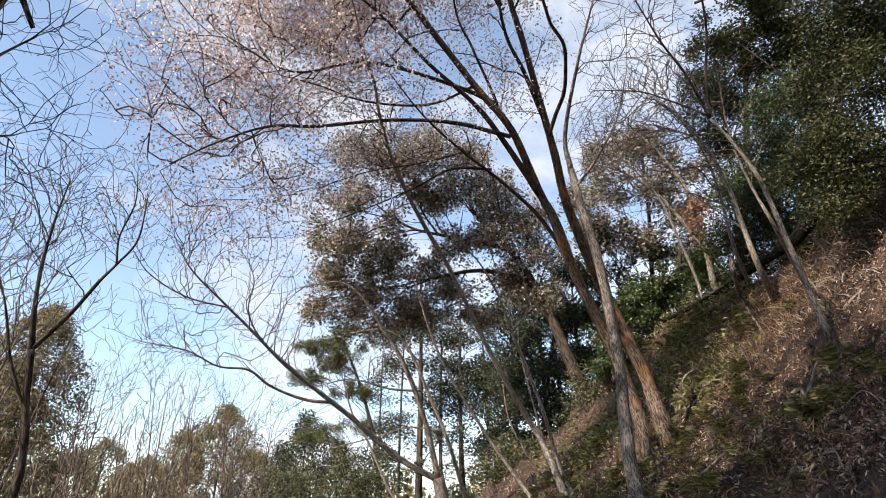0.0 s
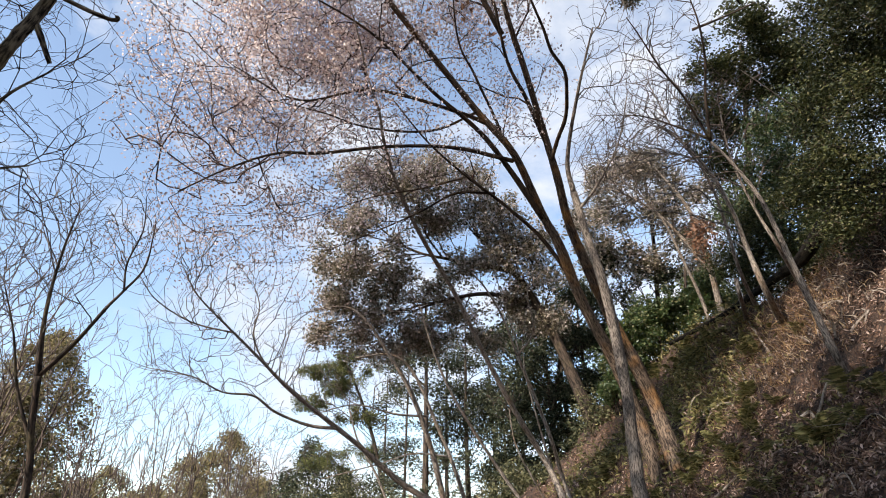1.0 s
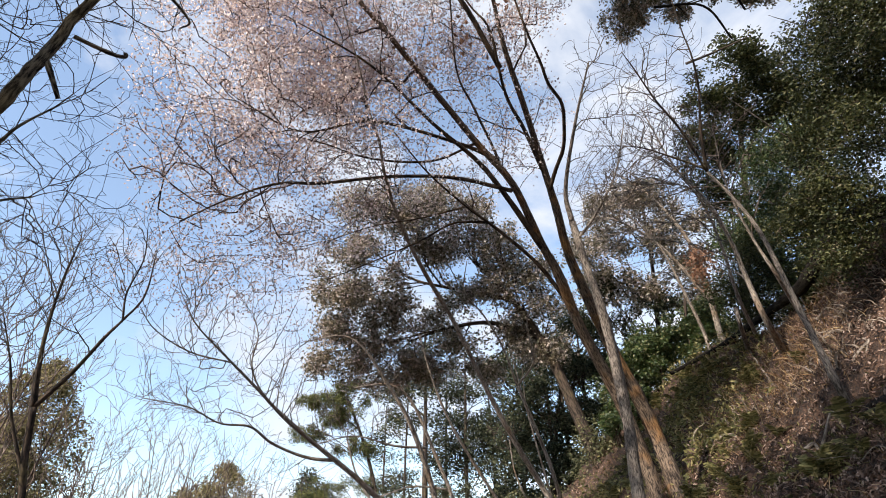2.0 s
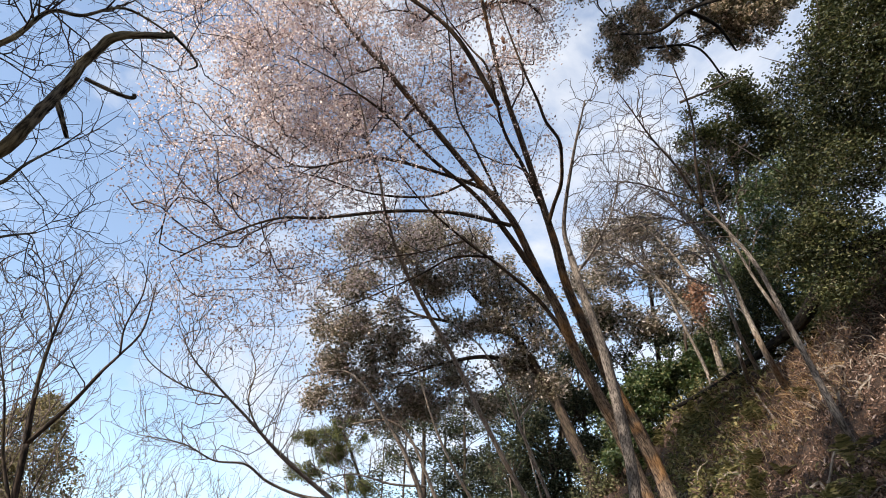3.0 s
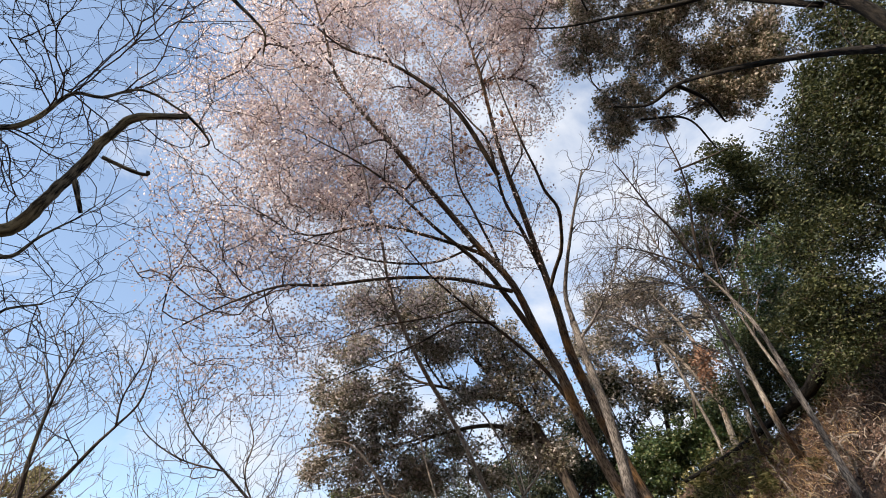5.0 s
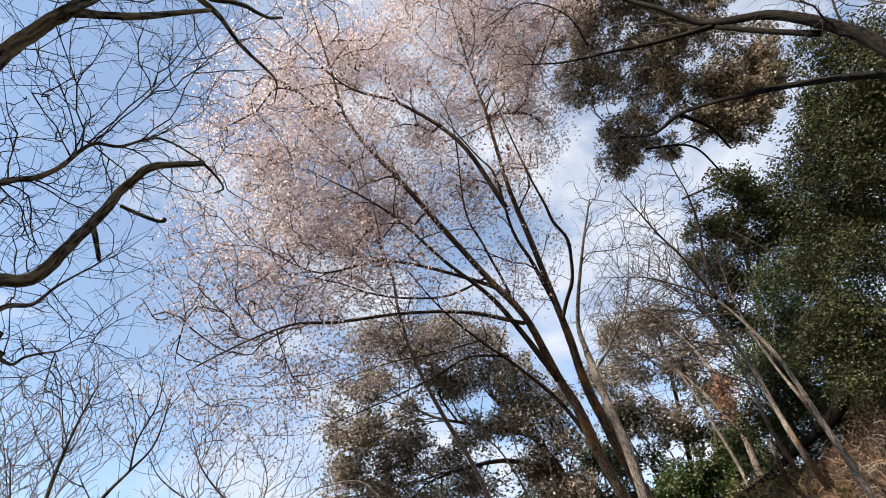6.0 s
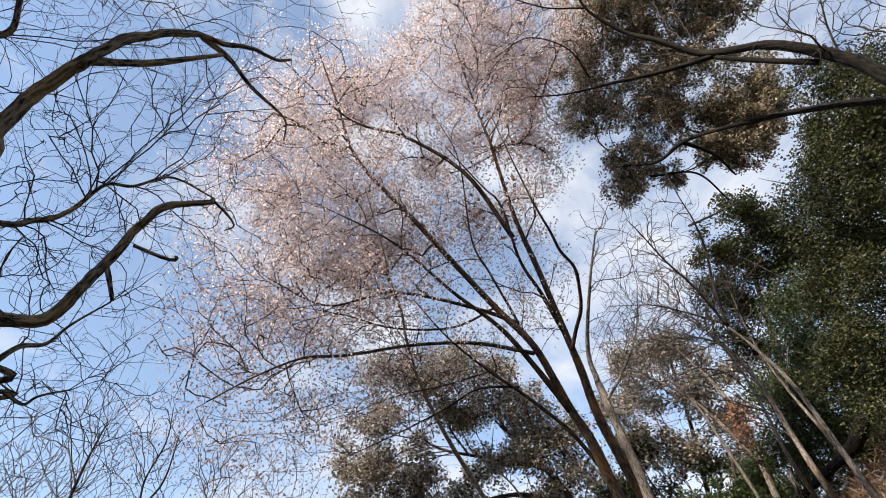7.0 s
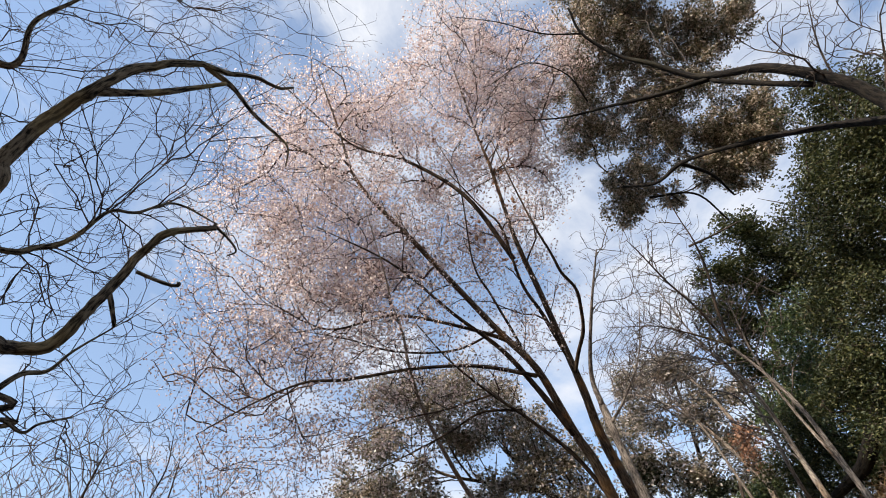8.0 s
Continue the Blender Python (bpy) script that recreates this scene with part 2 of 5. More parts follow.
class Tree:
    """A tree in the making: limbs laid by hand, twigs that grow from them, leaves at the twigs."""

    def __init__(self, name, at, label, category, bark, twig_bark, group=""):
        self.top = thing(name, at, label, category, group)
        self.bark, self.twig_bark = bark, twig_bark
        self.pos, self.par, self.rad = [], [], []

    def limb(self, points, r0, r1, part="limb", sides=9, rough=0.07, wander=0.0, mat=None, power=1.0, per=7):
        points = [tuple(q) for q in points]
        if part == "trunk" and points[0][2] > ground_height(*points[0][:2]) + 0.02:
            points.insert(0, (*points[0][:2], ground_height(*points[0][:2]) - 0.1))
        p = spline(points, per)
        n = len(p)
        r0, r1 = r0 * 0.85, r1 * 0.85
        if wander:
            w = rng.standard_normal((n, 3)) * wander
            w[1:-1] = (w[:-2] + w[1:-1] + w[2:]) / 3
            w[0] = 0
            p = p + w
        u = np.linspace(0, 1, n)
        r = r0 + (r1 - r0) * u ** power
        if part == "trunk":
            r = r * (1 + 0.3 * np.exp(-u * n / 2.0))
        me = tube_mesh(part, p, r, sides, rough, mat or self.bark)
        ob = new(part, me)
        ob.parent = self.top
        ob.matrix_parent_inverse = Matrix.Translation(self.top.location).inverted()
        base = len(self.pos)
        for i in range(n):
            self.pos.append(p[i])
            self.par.append(base + i - 1 if i else -1)
            self.rad.append(r[i])
        return ob

    def grow(self, tips, step=0.35, tip_r=0.003, most_r=0.03, wiggle=0.07, power=0.45, part="twig", sides=3, reach=9.0, rise=0.0, spurs=0.0, spur=0.09, up=0.25):
        """Branches from the limbs to a few far tips first, then side twigs to the rest, each leaving at a sharp angle."""
        fixed = len(self.pos)
        tips = np.asarray(tips)
        cap = fixed + len(tips) * 9 + 4000
        pos, way = np.zeros((cap, 3)), np.zeros((cap, 3))
        pos[:fixed] = self.pos
        par = list(self.par)
        for i in range(fixed):
            way[i] = pos[i] - pos[par[i]] if par[i] >= 0 else 0
        way[:fixed] /= np.linalg.norm(way[:fixed], axis=1)[:, None] + 1e-9
        d0 = np.full(len(tips), 1e9)
        for s in range(0, fixed, 200):
            d0 = np.minimum(d0, np.linalg.norm(tips[:, None] - pos[None, s:min(s + 200, fixed)], axis=2).min(1))
        lot = rng.uniform(0, 1, len(tips))
        tier = np.where(lot < min(0.05, 45 / len(tips)), 0, np.where(lot < 0.25, 1, 2))
        n = fixed
        kids = np.zeros(cap)
        ends = []
        for k in np.lexsort((d0, tier)):
            tip = tips[k]
            if d0[k] > reach:
                continue
            most = fixed if tier[k] == 0 else n
            dv = tip - pos[:most]
            dist = np.sqrt(np.einsum("ij,ij->i", dv, dv)) + 1e-6
            lead = np.einsum("ij,ij->i", dv, way[:most]) / dist
            j = int(np.argmin(dist * (2.1 - 1.1 * lead + up * (1 - dv[:, 2] / dist)) * (1 + 0.2 * np.minimum(kids[:most], 3))))
            gap, d = dv[j], float(dist[j])
            m = max(2 if d > 0.12 else 1, min(40, int(round(d / step))))
            if d < 0.04 or n + m >= cap:
                continue
            kids[j] += 1
            ctrl = pos[j] + gap * 0.36 + way[j] * d * 0.26 * max(0.15, float(lead[j])) + np.array([0, 0, rise * d])
            prev = j
            for i in range(1, m + 1):
                u = i / m
                q = (1 - u) ** 2 * pos[j] + 2 * u * (1 - u) * ctrl + u * u * tip
                if i < m:
                    q = q + rng.standard_normal(3) * wiggle * d / m
                pos[n] = q
                par.append(prev)
                step_v = q - pos[prev]
                way[n] = step_v / (np.linalg.norm(step_v) + 1e-9)
                prev = n
                n += 1
            ends.append(prev)
        if spurs:
            stand = np.arange(fixed, n)
            for j in stand[rng.uniform(0, 1, len(stand)) < spurs]:
                if n + 2 >= cap:
                    break
                out = rng.standard_normal(3)
                out = out - way[j] * (out @ way[j])
                out = out / (np.linalg.norm(out) + 1e-9) * 0.8 + way[j] * 0.6
                ln = spur * rng.uniform(0.4, 1.5)
                pos[n], pos[n + 1] = pos[j] + out * ln * 0.5, pos[j] + out * ln + rng.standard_normal(3) * ln * 0.15
                par += [int(j), n]
                ends.append(n + 1)
                n += 2
        count = np.zeros(n)
        for e in ends:
            count[e] += 1
        for i in range(n - 1, fixed - 1, -1):
            count[par[i]] += count[i]
        r = tip_r * np.maximum(count, 1) ** power
        r = np.minimum(r, most_r)
        for i in range(fixed, n):
            r[i] = min(r[i], max(tip_r, 0.7 * self.rad[par[i]]) if par[i] < fixed else r[par[i]])
        parr = np.array(par[:n])
        idx = np.arange(fixed, n)
        pp = parr[idx]
        first = pp < fixed
        rad_fixed = np.array(self.rad)
        r0 = np.where(first, r[idx] * 1.25, np.minimum(r[pp], r[idx] * 1.3))
        r0 = np.where(first, np.minimum(r0, rad_fixed[np.minimum(pp, fixed - 1)] * 0.8), r0)
        a, b = pos[pp], pos[idx]
        t = b - a
        t /= np.linalg.norm(t, axis=1)[:, None] + 1e-9
        ref = np.where(np.abs(t[:, 2:3]) > 0.9, [[1.0, 0, 0]], [[0, 0, 1.0]])
        s1 = np.cross(t, ref)
        s1 /= np.linalg.norm(s1, axis=1)[:, None] + 1e-9
        s2 = np.cross(t, s1)
        ang = np.linspace(0, 2 * np.pi, sides, endpoint=False)
        ring = np.cos(ang)[None, :, None] * s1[:, None] + np.sin(ang)[None, :, None] * s2[:, None]
        va = a[:, None] + ring * r0[:, None, None]
        vb = b[:, None] + t[:, None] * (r[idx] * 0.5)[:, None, None] + ring * r[idx][:, None, None]
        v = np.concatenate([va, vb], 1).reshape(-1, 3)
        o = np.arange(len(idx))[:, None] * (2 * sides)
        jj = np.arange(sides)[None]
        kk = (jj + 1) % sides
        f = np.stack([o + jj, o + kk, o + sides + kk, o + sides + jj], -1).reshape(-1, 4)
        twig = tagged(mesh_object(part, v, f, self.twig_bark, self.top), kind="stuff")
        twig.data.attributes.new("bark", "FLOAT_VECTOR", "POINT").data.foreach_set("vector", v.astype(np.float32).ravel())
        self.ends = pos[np.array(ends, dtype=int)] if ends else np.zeros((0, 3))
        self.nodes = pos[fixed:n]
        return self

    def leaves(self, where, each, spread, size, mat, part="crown", flat=0.0, long=1.6):
        at = np.repeat(np.asarray(where), each, axis=0)
        way = rng.standard_normal(at.shape)
        way *= (rng.uniform(0, 1, len(at)) ** 0.4 / (np.linalg.norm(way, axis=1) + 1e-9))[:, None]
        at = at + way * spread * 1.7
        tagged(leaf_mesh(part, at, size, mat, self.top, flat, long), kind="stuff")
        return self


def leaf_mesh(part, at, size, mat, parent, flat=0.0, long=1.6):
    """Folded, pointed leaves, four corners each."""
    n = len(at)
    d = rng.standard_normal((n, 3))
    d[:, 2] *= 1 - flat
    d /= np.linalg.norm(d, axis=1)[:, None] + 1e-9
    e = rng.standard_normal((n, 3))
    e -= d * (e * d).sum(1)[:, None]
    if flat:
        e[:, 2] *= 1 - flat
    e /= np.linalg.norm(e, axis=1)[:, None] + 1e-9
    nn = np.cross(d, e)
    s = size * rng.uniform(0.6, 1.3, n)[:, None]
    v = np.stack([at - d * s * long * 0.5, at + e * s * 0.5 + nn * s * 0.14, at + d * s * long * 0.5, at - e * s * 0.5 + nn * s * 0.14], 1).reshape(-1, 3)
    o = np.arange(n)[:, None] * 4
    f = np.concatenate([o + [[0, 1, 2]], o + [[0, 2, 3]]], 1).reshape(-1, 3)
    return mesh_object(part, v, f, mat, parent, smooth=False)


def blob(centre, radii, n, shell=0.35):
    """n points in an egg-shaped space, denser towards its skin."""
    d = rng.standard_normal((n, 3))
    d /= np.linalg.norm(d, axis=1)[:, None]
    r = rng.uniform(0, 1, n) ** shell
    return np.array(centre) + d * r[:, None] * np.array(radii)


def clumps(centre, radii, n, per=6, size=0.26):
    """Points in many small flattened bunches filling an egg-shaped space, with gaps between them."""
    radii = np.array(radii)
    mid = blob(centre, radii, max(4, n // per), 0.5)
    big = rng.uniform(0.5, 1.4, len(mid))
    d = rng.standard_normal((len(mid), per, 3))
    d *= (rng.uniform(0, 1, (len(mid), per)) ** 0.4 / np.linalg.norm(d, axis=2))[..., None]
    d *= np.array([1.0, 1.0, 0.6]) * size * radii.mean() * big[:, None, None]
    return (mid[:, None] + d).reshape(-1, 3)


def lobes(spots, dense, flat=0.85):
    """Rounded lobes of a crown, each given as its middle and radius: the space and the count of leaf tips in it."""
    return [((x, y, z), (r, r, r * flat), int(dense * r * r)) for x, y, z, r in spots]


# ---------------------------------------------------------------- ground
def height(x, y):
    u = x + 0.3 * y - 2.3
    v = np.clip(u, -8, 8.1)
    top = np.maximum(u - 8.1, 0)
    h = 0.31 * np.log1p(np.exp(v * 2)) + 0.06 * np.maximum(v - 4, 0) ** 2 + 0.016 * np.maximum(v - 5, 0) ** 3 - 0.3 * top * np.exp(-top / 14)
    h = h + 0.95 * np.exp(-((x - 8.0) ** 2 + (y - 7.7) ** 2) / 2.2)
    fall = np.maximum(y - 16.0, 0)
    h = h - 0.38 * fall * np.exp(-fall / 60)
    left = np.maximum(-x - 3.0, 0)
    h = h - 3.0 * np.tanh(left / 14)
    back = np.maximum(-y - 4, 0)
    return h * np.exp(-back / 80)


def ground_height(x, y):
    b = 0.22 * noise.noise(Vector((x * 0.45, y * 0.45, 0))) + 0.18 * noise.noise(Vector((x * 1.3, y * 1.3, 3))) + 0.13 * noise.noise(Vector((x * 3.3, y * 3.3, 5)))
    ledge = (float(height(np.float64(x), np.float64(y))) + 0.7 * noise.noise(Vector((x * 0.6, y * 0.6, 9)))) / 0.75
    ledge -= math.floor(ledge)
    b += 0.5 * (ledge ** 4 - 0.2) * (0.5 + noise.noise(Vector((x * 0.8, y * 0.8, 14))))
    b *= 0.35 + 0.65 * min(1.0, max(0.0, (x + 0.3 * y - 1.5) / 2.0))
    return float(height(np.float64(x), np.float64(y))) + b


def stretch(u):
    return np.sign(u) * (np.abs(u) * 18 + 1900 * np.abs(u) ** 7)


m_ground, nt, n, l, b = material("leaf_litter_soil")
co = n.new("ShaderNodeTexCoord")
n1 = n.new("ShaderNodeTexNoise")
n1.inputs["Scale"].default_value = 1.3
n1.inputs["Detail"].default_value = 5
n2 = n.new("ShaderNodeTexNoise")
n2.inputs["Scale"].default_value = 22
n2.inputs["Detail"].default_value = 6
n2.inputs["Roughness"].default_value = 0.7
r1 = ramp(n, [(0.36, (0.014, 0.010, 0.008)), (0.52, (0.066, 0.037, 0.025)), (0.66, (0.16, 0.092, 0.058))])
r2 = ramp(n, [(0.35, (0.45, 0.42, 0.4)), (0.65, (1.25, 1.15, 1.0))])
mm = n.new("ShaderNodeMix")
mm.data_type, mm.blend_type = "RGBA", "MULTIPLY"
mm.inputs[0].default_value = 1
bump = n.new("ShaderNodeBump")
bump.inputs["Strength"].default_value = 0.8
bump.inputs["Distance"].default_value = 0.05
l.new(co.outputs["Object"], n1.inputs["Vector"])
l.new(co.outputs["Object"], n2.inputs["Vector"])
l.new(n2.outputs["Fac"], r1.inputs["Fac"])
l.new(n1.outputs["Fac"], r2.inputs["Fac"])
l.new(r1.outputs["Color"], mm.inputs[6])
l.new(r2.outputs["Color"], mm.inputs[7])
l.new(mm.outputs[2], b.inputs["Base Color"])
l.new(n2.outputs["Fac"], bump.inputs["Height"])
l.new(bump.outputs["Normal"], b.inputs["Normal"])
b.inputs["Roughness"].default_value = 0.95

G = 400
gu = stretch(np.linspace(-1, 1, G))
gx, gy = np.meshgrid(gu + 4, gu + 9)
gz = np.vectorize(ground_height)(gx, gy)
gi = (np.arange(G - 1)[:, None] * G + np.arange(G - 1)[None]).ravel()
ground = mesh_object("ground", np.stack([gx, gy, gz], -1).reshape(-1, 3), np.stack([gi, gi + 1, gi + G + 1, gi + G], -1), m_ground)
tagged(ground, "brown leaf-littered woodland hillside with bare soil", "ground", kind="structure")


# ---------------------------------------------------------------- the tall pale-leaved tree
main = Tree("maple_tree", (3.96, 10.23, 2.95), "tall double-stemmed tree holding pale pinkish dry leaves, on the slope", "tree", BARK_MAPLE, TWIG_PINK)
main.limb([(3.70, 10.16, 2.61), (3.53, 10.22, 3.63), (3.20, 9.90, 4.51), (2.78, 9.54, 5.28), (2.40, 9.15, 5.92), (2.08, 8.67, 6.56), (1.77, 8.34, 7.02), (1.20, 7.51, 7.78), (0.49, 6.94, 8.36), (-0.86, 5.68, 9.40), (-1.83, 4.88, 10.26), (-2.19, 4.19, 11.15), (-2.63, 3.36, 12.28)], 0.155, 0.010, "trunk", 14, 0.08, power=1.15)
main.limb([(4.00, 9.97, 2.78), (3.93, 10.35, 3.87), (3.57, 10.04, 4.72), (3.24, 9.81, 5.38), (2.86, 9.40, 6.09), (2.52, 8.96, 6.66), (2.29, 8.62, 7.14), (2.08, 8.10, 7.61), (1.86, 7.65, 8.09), (1.42, 6.73, 8.86), (1.00, 5.84, 9.52), (0.66, 4.95, 10.62), (0.43, 4.56, 11.44), (-0.12, 3.21, 13.27)], 0.175, 0.010, "trunk", 14, 0.08, power=0.95)
main.limb([(1.06, 7.47, 7.94), (0.86, 7.12, 8.27), (0.49, 6.55, 8.74), (0.19, 6.06, 9.17), (0.04, 4.94, 10.07), (-0.29, 4.45, 10.68)], 0.035, 0.008, mat=BARK_LIMB)
main.limb([(1.84, 7.65, 8.09), (1.42, 6.99, 8.61), (1.06, 6.49, 9.00), (0.76, 5.64, 9.57), (0.44, 5.39, 9.89), (-0.20, 4.85, 10.47)], 0.05, 0.01, mat=BARK_LIMB)
main.limb([(0.88, 8.04, 7.31), (0.16, 7.90, 7.22), (-0.43, 7.90, 6.86), (-1.19, 7.86, 6.43), (-1.99, 7.73, 5.97)], 0.03, 0.008, mat=BARK_LIMB)
main.limb([(0.36, 7.65, 7.40), (-0.43, 7.60, 7.12), (-1.27, 7.45, 6.84), (-2.05, 7.32, 6.42)], 0.022, 0.007, mat=BARK_LIMB)
main.limb([(0.59, 6.97, 8.32), (-0.23, 7.06, 7.96), (-1.25, 6.82, 7.80), (-1.99, 6.39, 7.76), (-2.61, 6.08, 7.70)], 0.03, 0.007, mat=BARK_LIMB)
main.limb([(1.93, 7.79, 7.89), (1.99, 7.39, 8.03), (2.04, 6.92, 8.08), (1.98, 6.43, 8.16), (1.88, 6.05, 8.27), (1.65, 5.79, 8.42), (1.49, 5.49, 8.58), (1.26, 5.11, 8.77), (1.06, 4.79, 9.15), (0.86, 4.47, 9.61), (0.67, 4.25, 10.34)], 0.047, 0.010, mat=BARK_LIMB)
main.limb([(1.19, 7.58, 7.69), (0.15, 7.18, 7.67), (-0.86, 6.82, 7.41), (-1.92, 6.44, 6.97), (-2.49, 6.16, 6.74), (-2.89, 5.67, 6.10), (-3.36, 5.43, 5.54)], 0.046, 0.009, mat=BARK_LIMB)
main.limb([(2.52, 9.26, 5.85), (1.80, 8.66, 6.67), (0.98, 8.12, 7.18), (0.36, 7.65, 7.40), (-0.32, 7.03, 7.68), (-0.86, 6.47, 8.08)], 0.05, 0.011, mat=BARK_LIMB)
main.limb([(1.77, 8.36, 6.98), (1.16, 7.71, 7.54), (0.59, 7.15, 7.98), (-0.22, 6.54, 8.34), (-1.21, 5.71, 8.82), (-2.48, 5.08, 9.23)], 0.072, 0.011, mat=BARK_LIMB)
main.limb([(0.95, 7.25, 8.13), (0.15, 6.91, 8.26), (-1.24, 6.46, 8.32), (-2.34, 6.27, 7.91), (-3.19, 5.62, 7.98)], 0.05, 0.01, mat=BARK_LIMB)
main.limb([(0.96, 6.16, 9.27), (0.15, 5.30, 10.20), (-0.97, 4.82, 10.89), (-2.04, 4.55, 11.24), (-3.31, 3.55, 12.02)], 0.06, 0.012, mat=BARK_LIMB)
tips = np.vstack([clumps((x, y, z), (r, r, r), int(175 * r * r), 5, 0.32) for x, y, z, r in (
    (-2.9, 4.75, 11.3, 1.7), (-2.3, 4.2, 12.0, 1.25), (-1.2, 4.6, 12.0, 1.35), (-3.3, 5.4, 9.9, 1.6),
    (-2.0, 5.6, 9.9, 1.5), (-3.4, 6.0, 8.5, 1.5), (-2.3, 6.2, 8.6, 1.4), (-1.0, 5.7, 10.2, 1.4),
    (0.2, 5.2, 11.0, 1.2), (0.9, 4.6, 12.0, 1.15), (0.1, 4.1, 12.9, 1.2), (1.1, 4.0, 13.2, 1.2),
    (0.9, 5.7, 9.9, 0.9), (0.3, 3.4, 13.7, 1.2), (-1.2, 6.3, 9.0, 1.1), (-0.2, 6.2, 9.5, 1.0), (1.67, 4.70, 11.91, 0.95), (1.68, 5.46, 11.03, 0.85), (2.28, 3.94, 12.91, 0.90), (0.98, 6.14, 9.93, 0.70), (-1.34, 6.42, 8.28, 1.00), (-2.53, 6.30, 7.74, 1.00))] + [
    blob((-3.55, 6.05, 7.3), (1.35, 1.4, 1.2), 380), blob((-3.0, 6.66, 6.5), (1.7, 1.6, 1.1), 330), blob((1.14, 6.95, 8.70), (1.2, 1.0, 1.0), 160), blob((-0.14, 7.55, 7.69), (1.4, 1.0, 0.8), 200),
    blob((-1.34, 6.70, 8.06), (1.6, 1.2, 1.2), 300), blob((-1.77, 7.74, 6.63), (1.5, 1.0, 0.8), 210)])
solid = np.array(main.pos)
tips = np.array([q for q in tips if np.min(np.linalg.norm(solid - q, axis=1)) > 0.34])
main.grow(tips, 0.26, 0.0033, 0.026, wiggle=0.08, power=0.48)
# Lower ends mostly get the leaves with shade put into their colour.
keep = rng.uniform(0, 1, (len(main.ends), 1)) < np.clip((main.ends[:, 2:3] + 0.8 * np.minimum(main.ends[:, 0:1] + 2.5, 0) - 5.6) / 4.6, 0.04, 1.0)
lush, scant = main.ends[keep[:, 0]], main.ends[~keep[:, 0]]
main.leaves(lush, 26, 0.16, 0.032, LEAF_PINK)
main.leaves(scant, 9, 0.12, 0.03, LEAF_MAUVE_SHADE, "low_crown")


rust = leaf_material("leaf_rust", [(0.0, (0.12, 0.055, 0.035)), (1.0, (0.32, 0.17, 0.10))], 0.35)
hang = np.vstack([blob(c, (0.3, 0.3, 0.3), 12) for c in ((0.34, 4.90, 11.27), (0.56, 5.32, 10.54), (0.89, 4.95, 10.51), (-0.49, 4.72, 11.80), (1.03, 4.78, 10.83), (0.45, 5.90, 9.52), (0.85, 6.09, 9.34), (0.94, 5.22, 9.97), (-0.86, 5.83, 9.28), (-0.27, 6.02, 9.44), (0.17, 5.71, 9.81))])
main.leaves(hang, 1, 0.05, 0.07, rust, "withered_foliage")

# ---------------------------------------------------------------- grey stem in front of it, and the thin leaning stems
grey = Tree("grey_tree", (2.62, 7.47, 1.58), "grey rough-barked tree leaning over the slope, bare twigs", "tree", BARK_GREY, TWIG_GREY)
grey.limb([(2.62, 7.47, 1.48), (2.66, 8.16, 2.14), (2.70, 8.28, 2.84), (2.71, 8.21, 3.70), (2.68, 8.18, 4.56), (2.55, 8.01, 5.58), (2.37, 7.87, 6.37), (2.21, 7.70, 7.07)], 0.125, 0.07, "trunk", 14, 0.1)
grey.limb([(2.21, 7.70, 7.07), (2.12, 7.45, 7.61), (2.22, 6.56, 8.36), (2.40, 5.87, 9.06)], 0.06, 0.015)
grey.limb([(2.29, 7.76, 6.76), (2.50, 7.33, 6.93), (2.74, 6.70, 7.28), (2.83, 6.12, 7.85)], 0.03, 0.008)
grey.grow(np.vstack([blob((2.56, 6.83, 7.69), (0.6, 0.6, 1.2), 160), blob((2.61, 5.98, 9.03), (0.7, 0.7, 1.2), 160)]), 0.25, 0.0025, 0.02)

leaner = Tree("leaning_sapling", (2.20, 10.20, 1.83), "slender pinkish-brown sapling leaning far over", "tree", BARK_PALE, TWIG_PINK, "thin leaning stems")
leaner.limb([(2.20, 10.20, 1.73), (1.98, 11.34, 3.03), (1.36, 10.86, 3.96), (0.77, 10.26, 4.90), (0.12, 9.34, 5.95), (-0.35, 8.60, 6.48), (-0.69, 7.97, 6.90), (-0.90, 7.38, 7.19)], 0.075, 0.035, "trunk", 8)
leaner.limb([(-0.90, 7.38, 7.19), (-1.03, 6.83, 7.52), (-1.09, 6.40, 7.83), (-1.23, 5.96, 8.10), (-1.30, 5.50, 8.35), (-1.52, 4.63, 8.93)], 0.035, 0.01)
leaner.grow(np.vstack([blob((-1.23, 6.79, 7.54), (0.7, 0.6, 0.9), 120), blob((-0.66, 8.50, 6.64), (0.6, 0.6, 0.6), 60)]), 0.25, 0.0025, 0.015)

forked = Tree("forked_sapling", (2.29, 9.85, 1.82), "pale forked sapling with crooked bare branches", "tree", BARK_PALE, TWIG_PINK, "thin leaning stems")
forked.limb([(2.29, 9.85, 1.72), (2.40, 11.92, 2.66), (2.09, 11.62, 3.74), (1.69, 11.25, 4.72), (1.46, 11.03, 5.23)], 0.06, 0.04, "trunk", 8)
forked.limb([(1.46, 11.03, 5.23), (1.80, 10.71, 5.67), (1.69, 10.43, 6.39), (1.86, 10.05, 6.87)], 0.03, 0.012)
forked.limb([(1.46, 11.03, 5.23), (1.15, 10.59, 5.94), (0.76, 10.26, 6.51), (0.37, 9.98, 6.90), (0.42, 9.65, 7.46)], 0.03, 0.01)
forked.limb([(1.57, 11.09, 4.98), (1.37, 10.99, 5.97), (1.07, 10.61, 6.88), (0.94, 10.33, 7.43)], 0.02, 0.008)
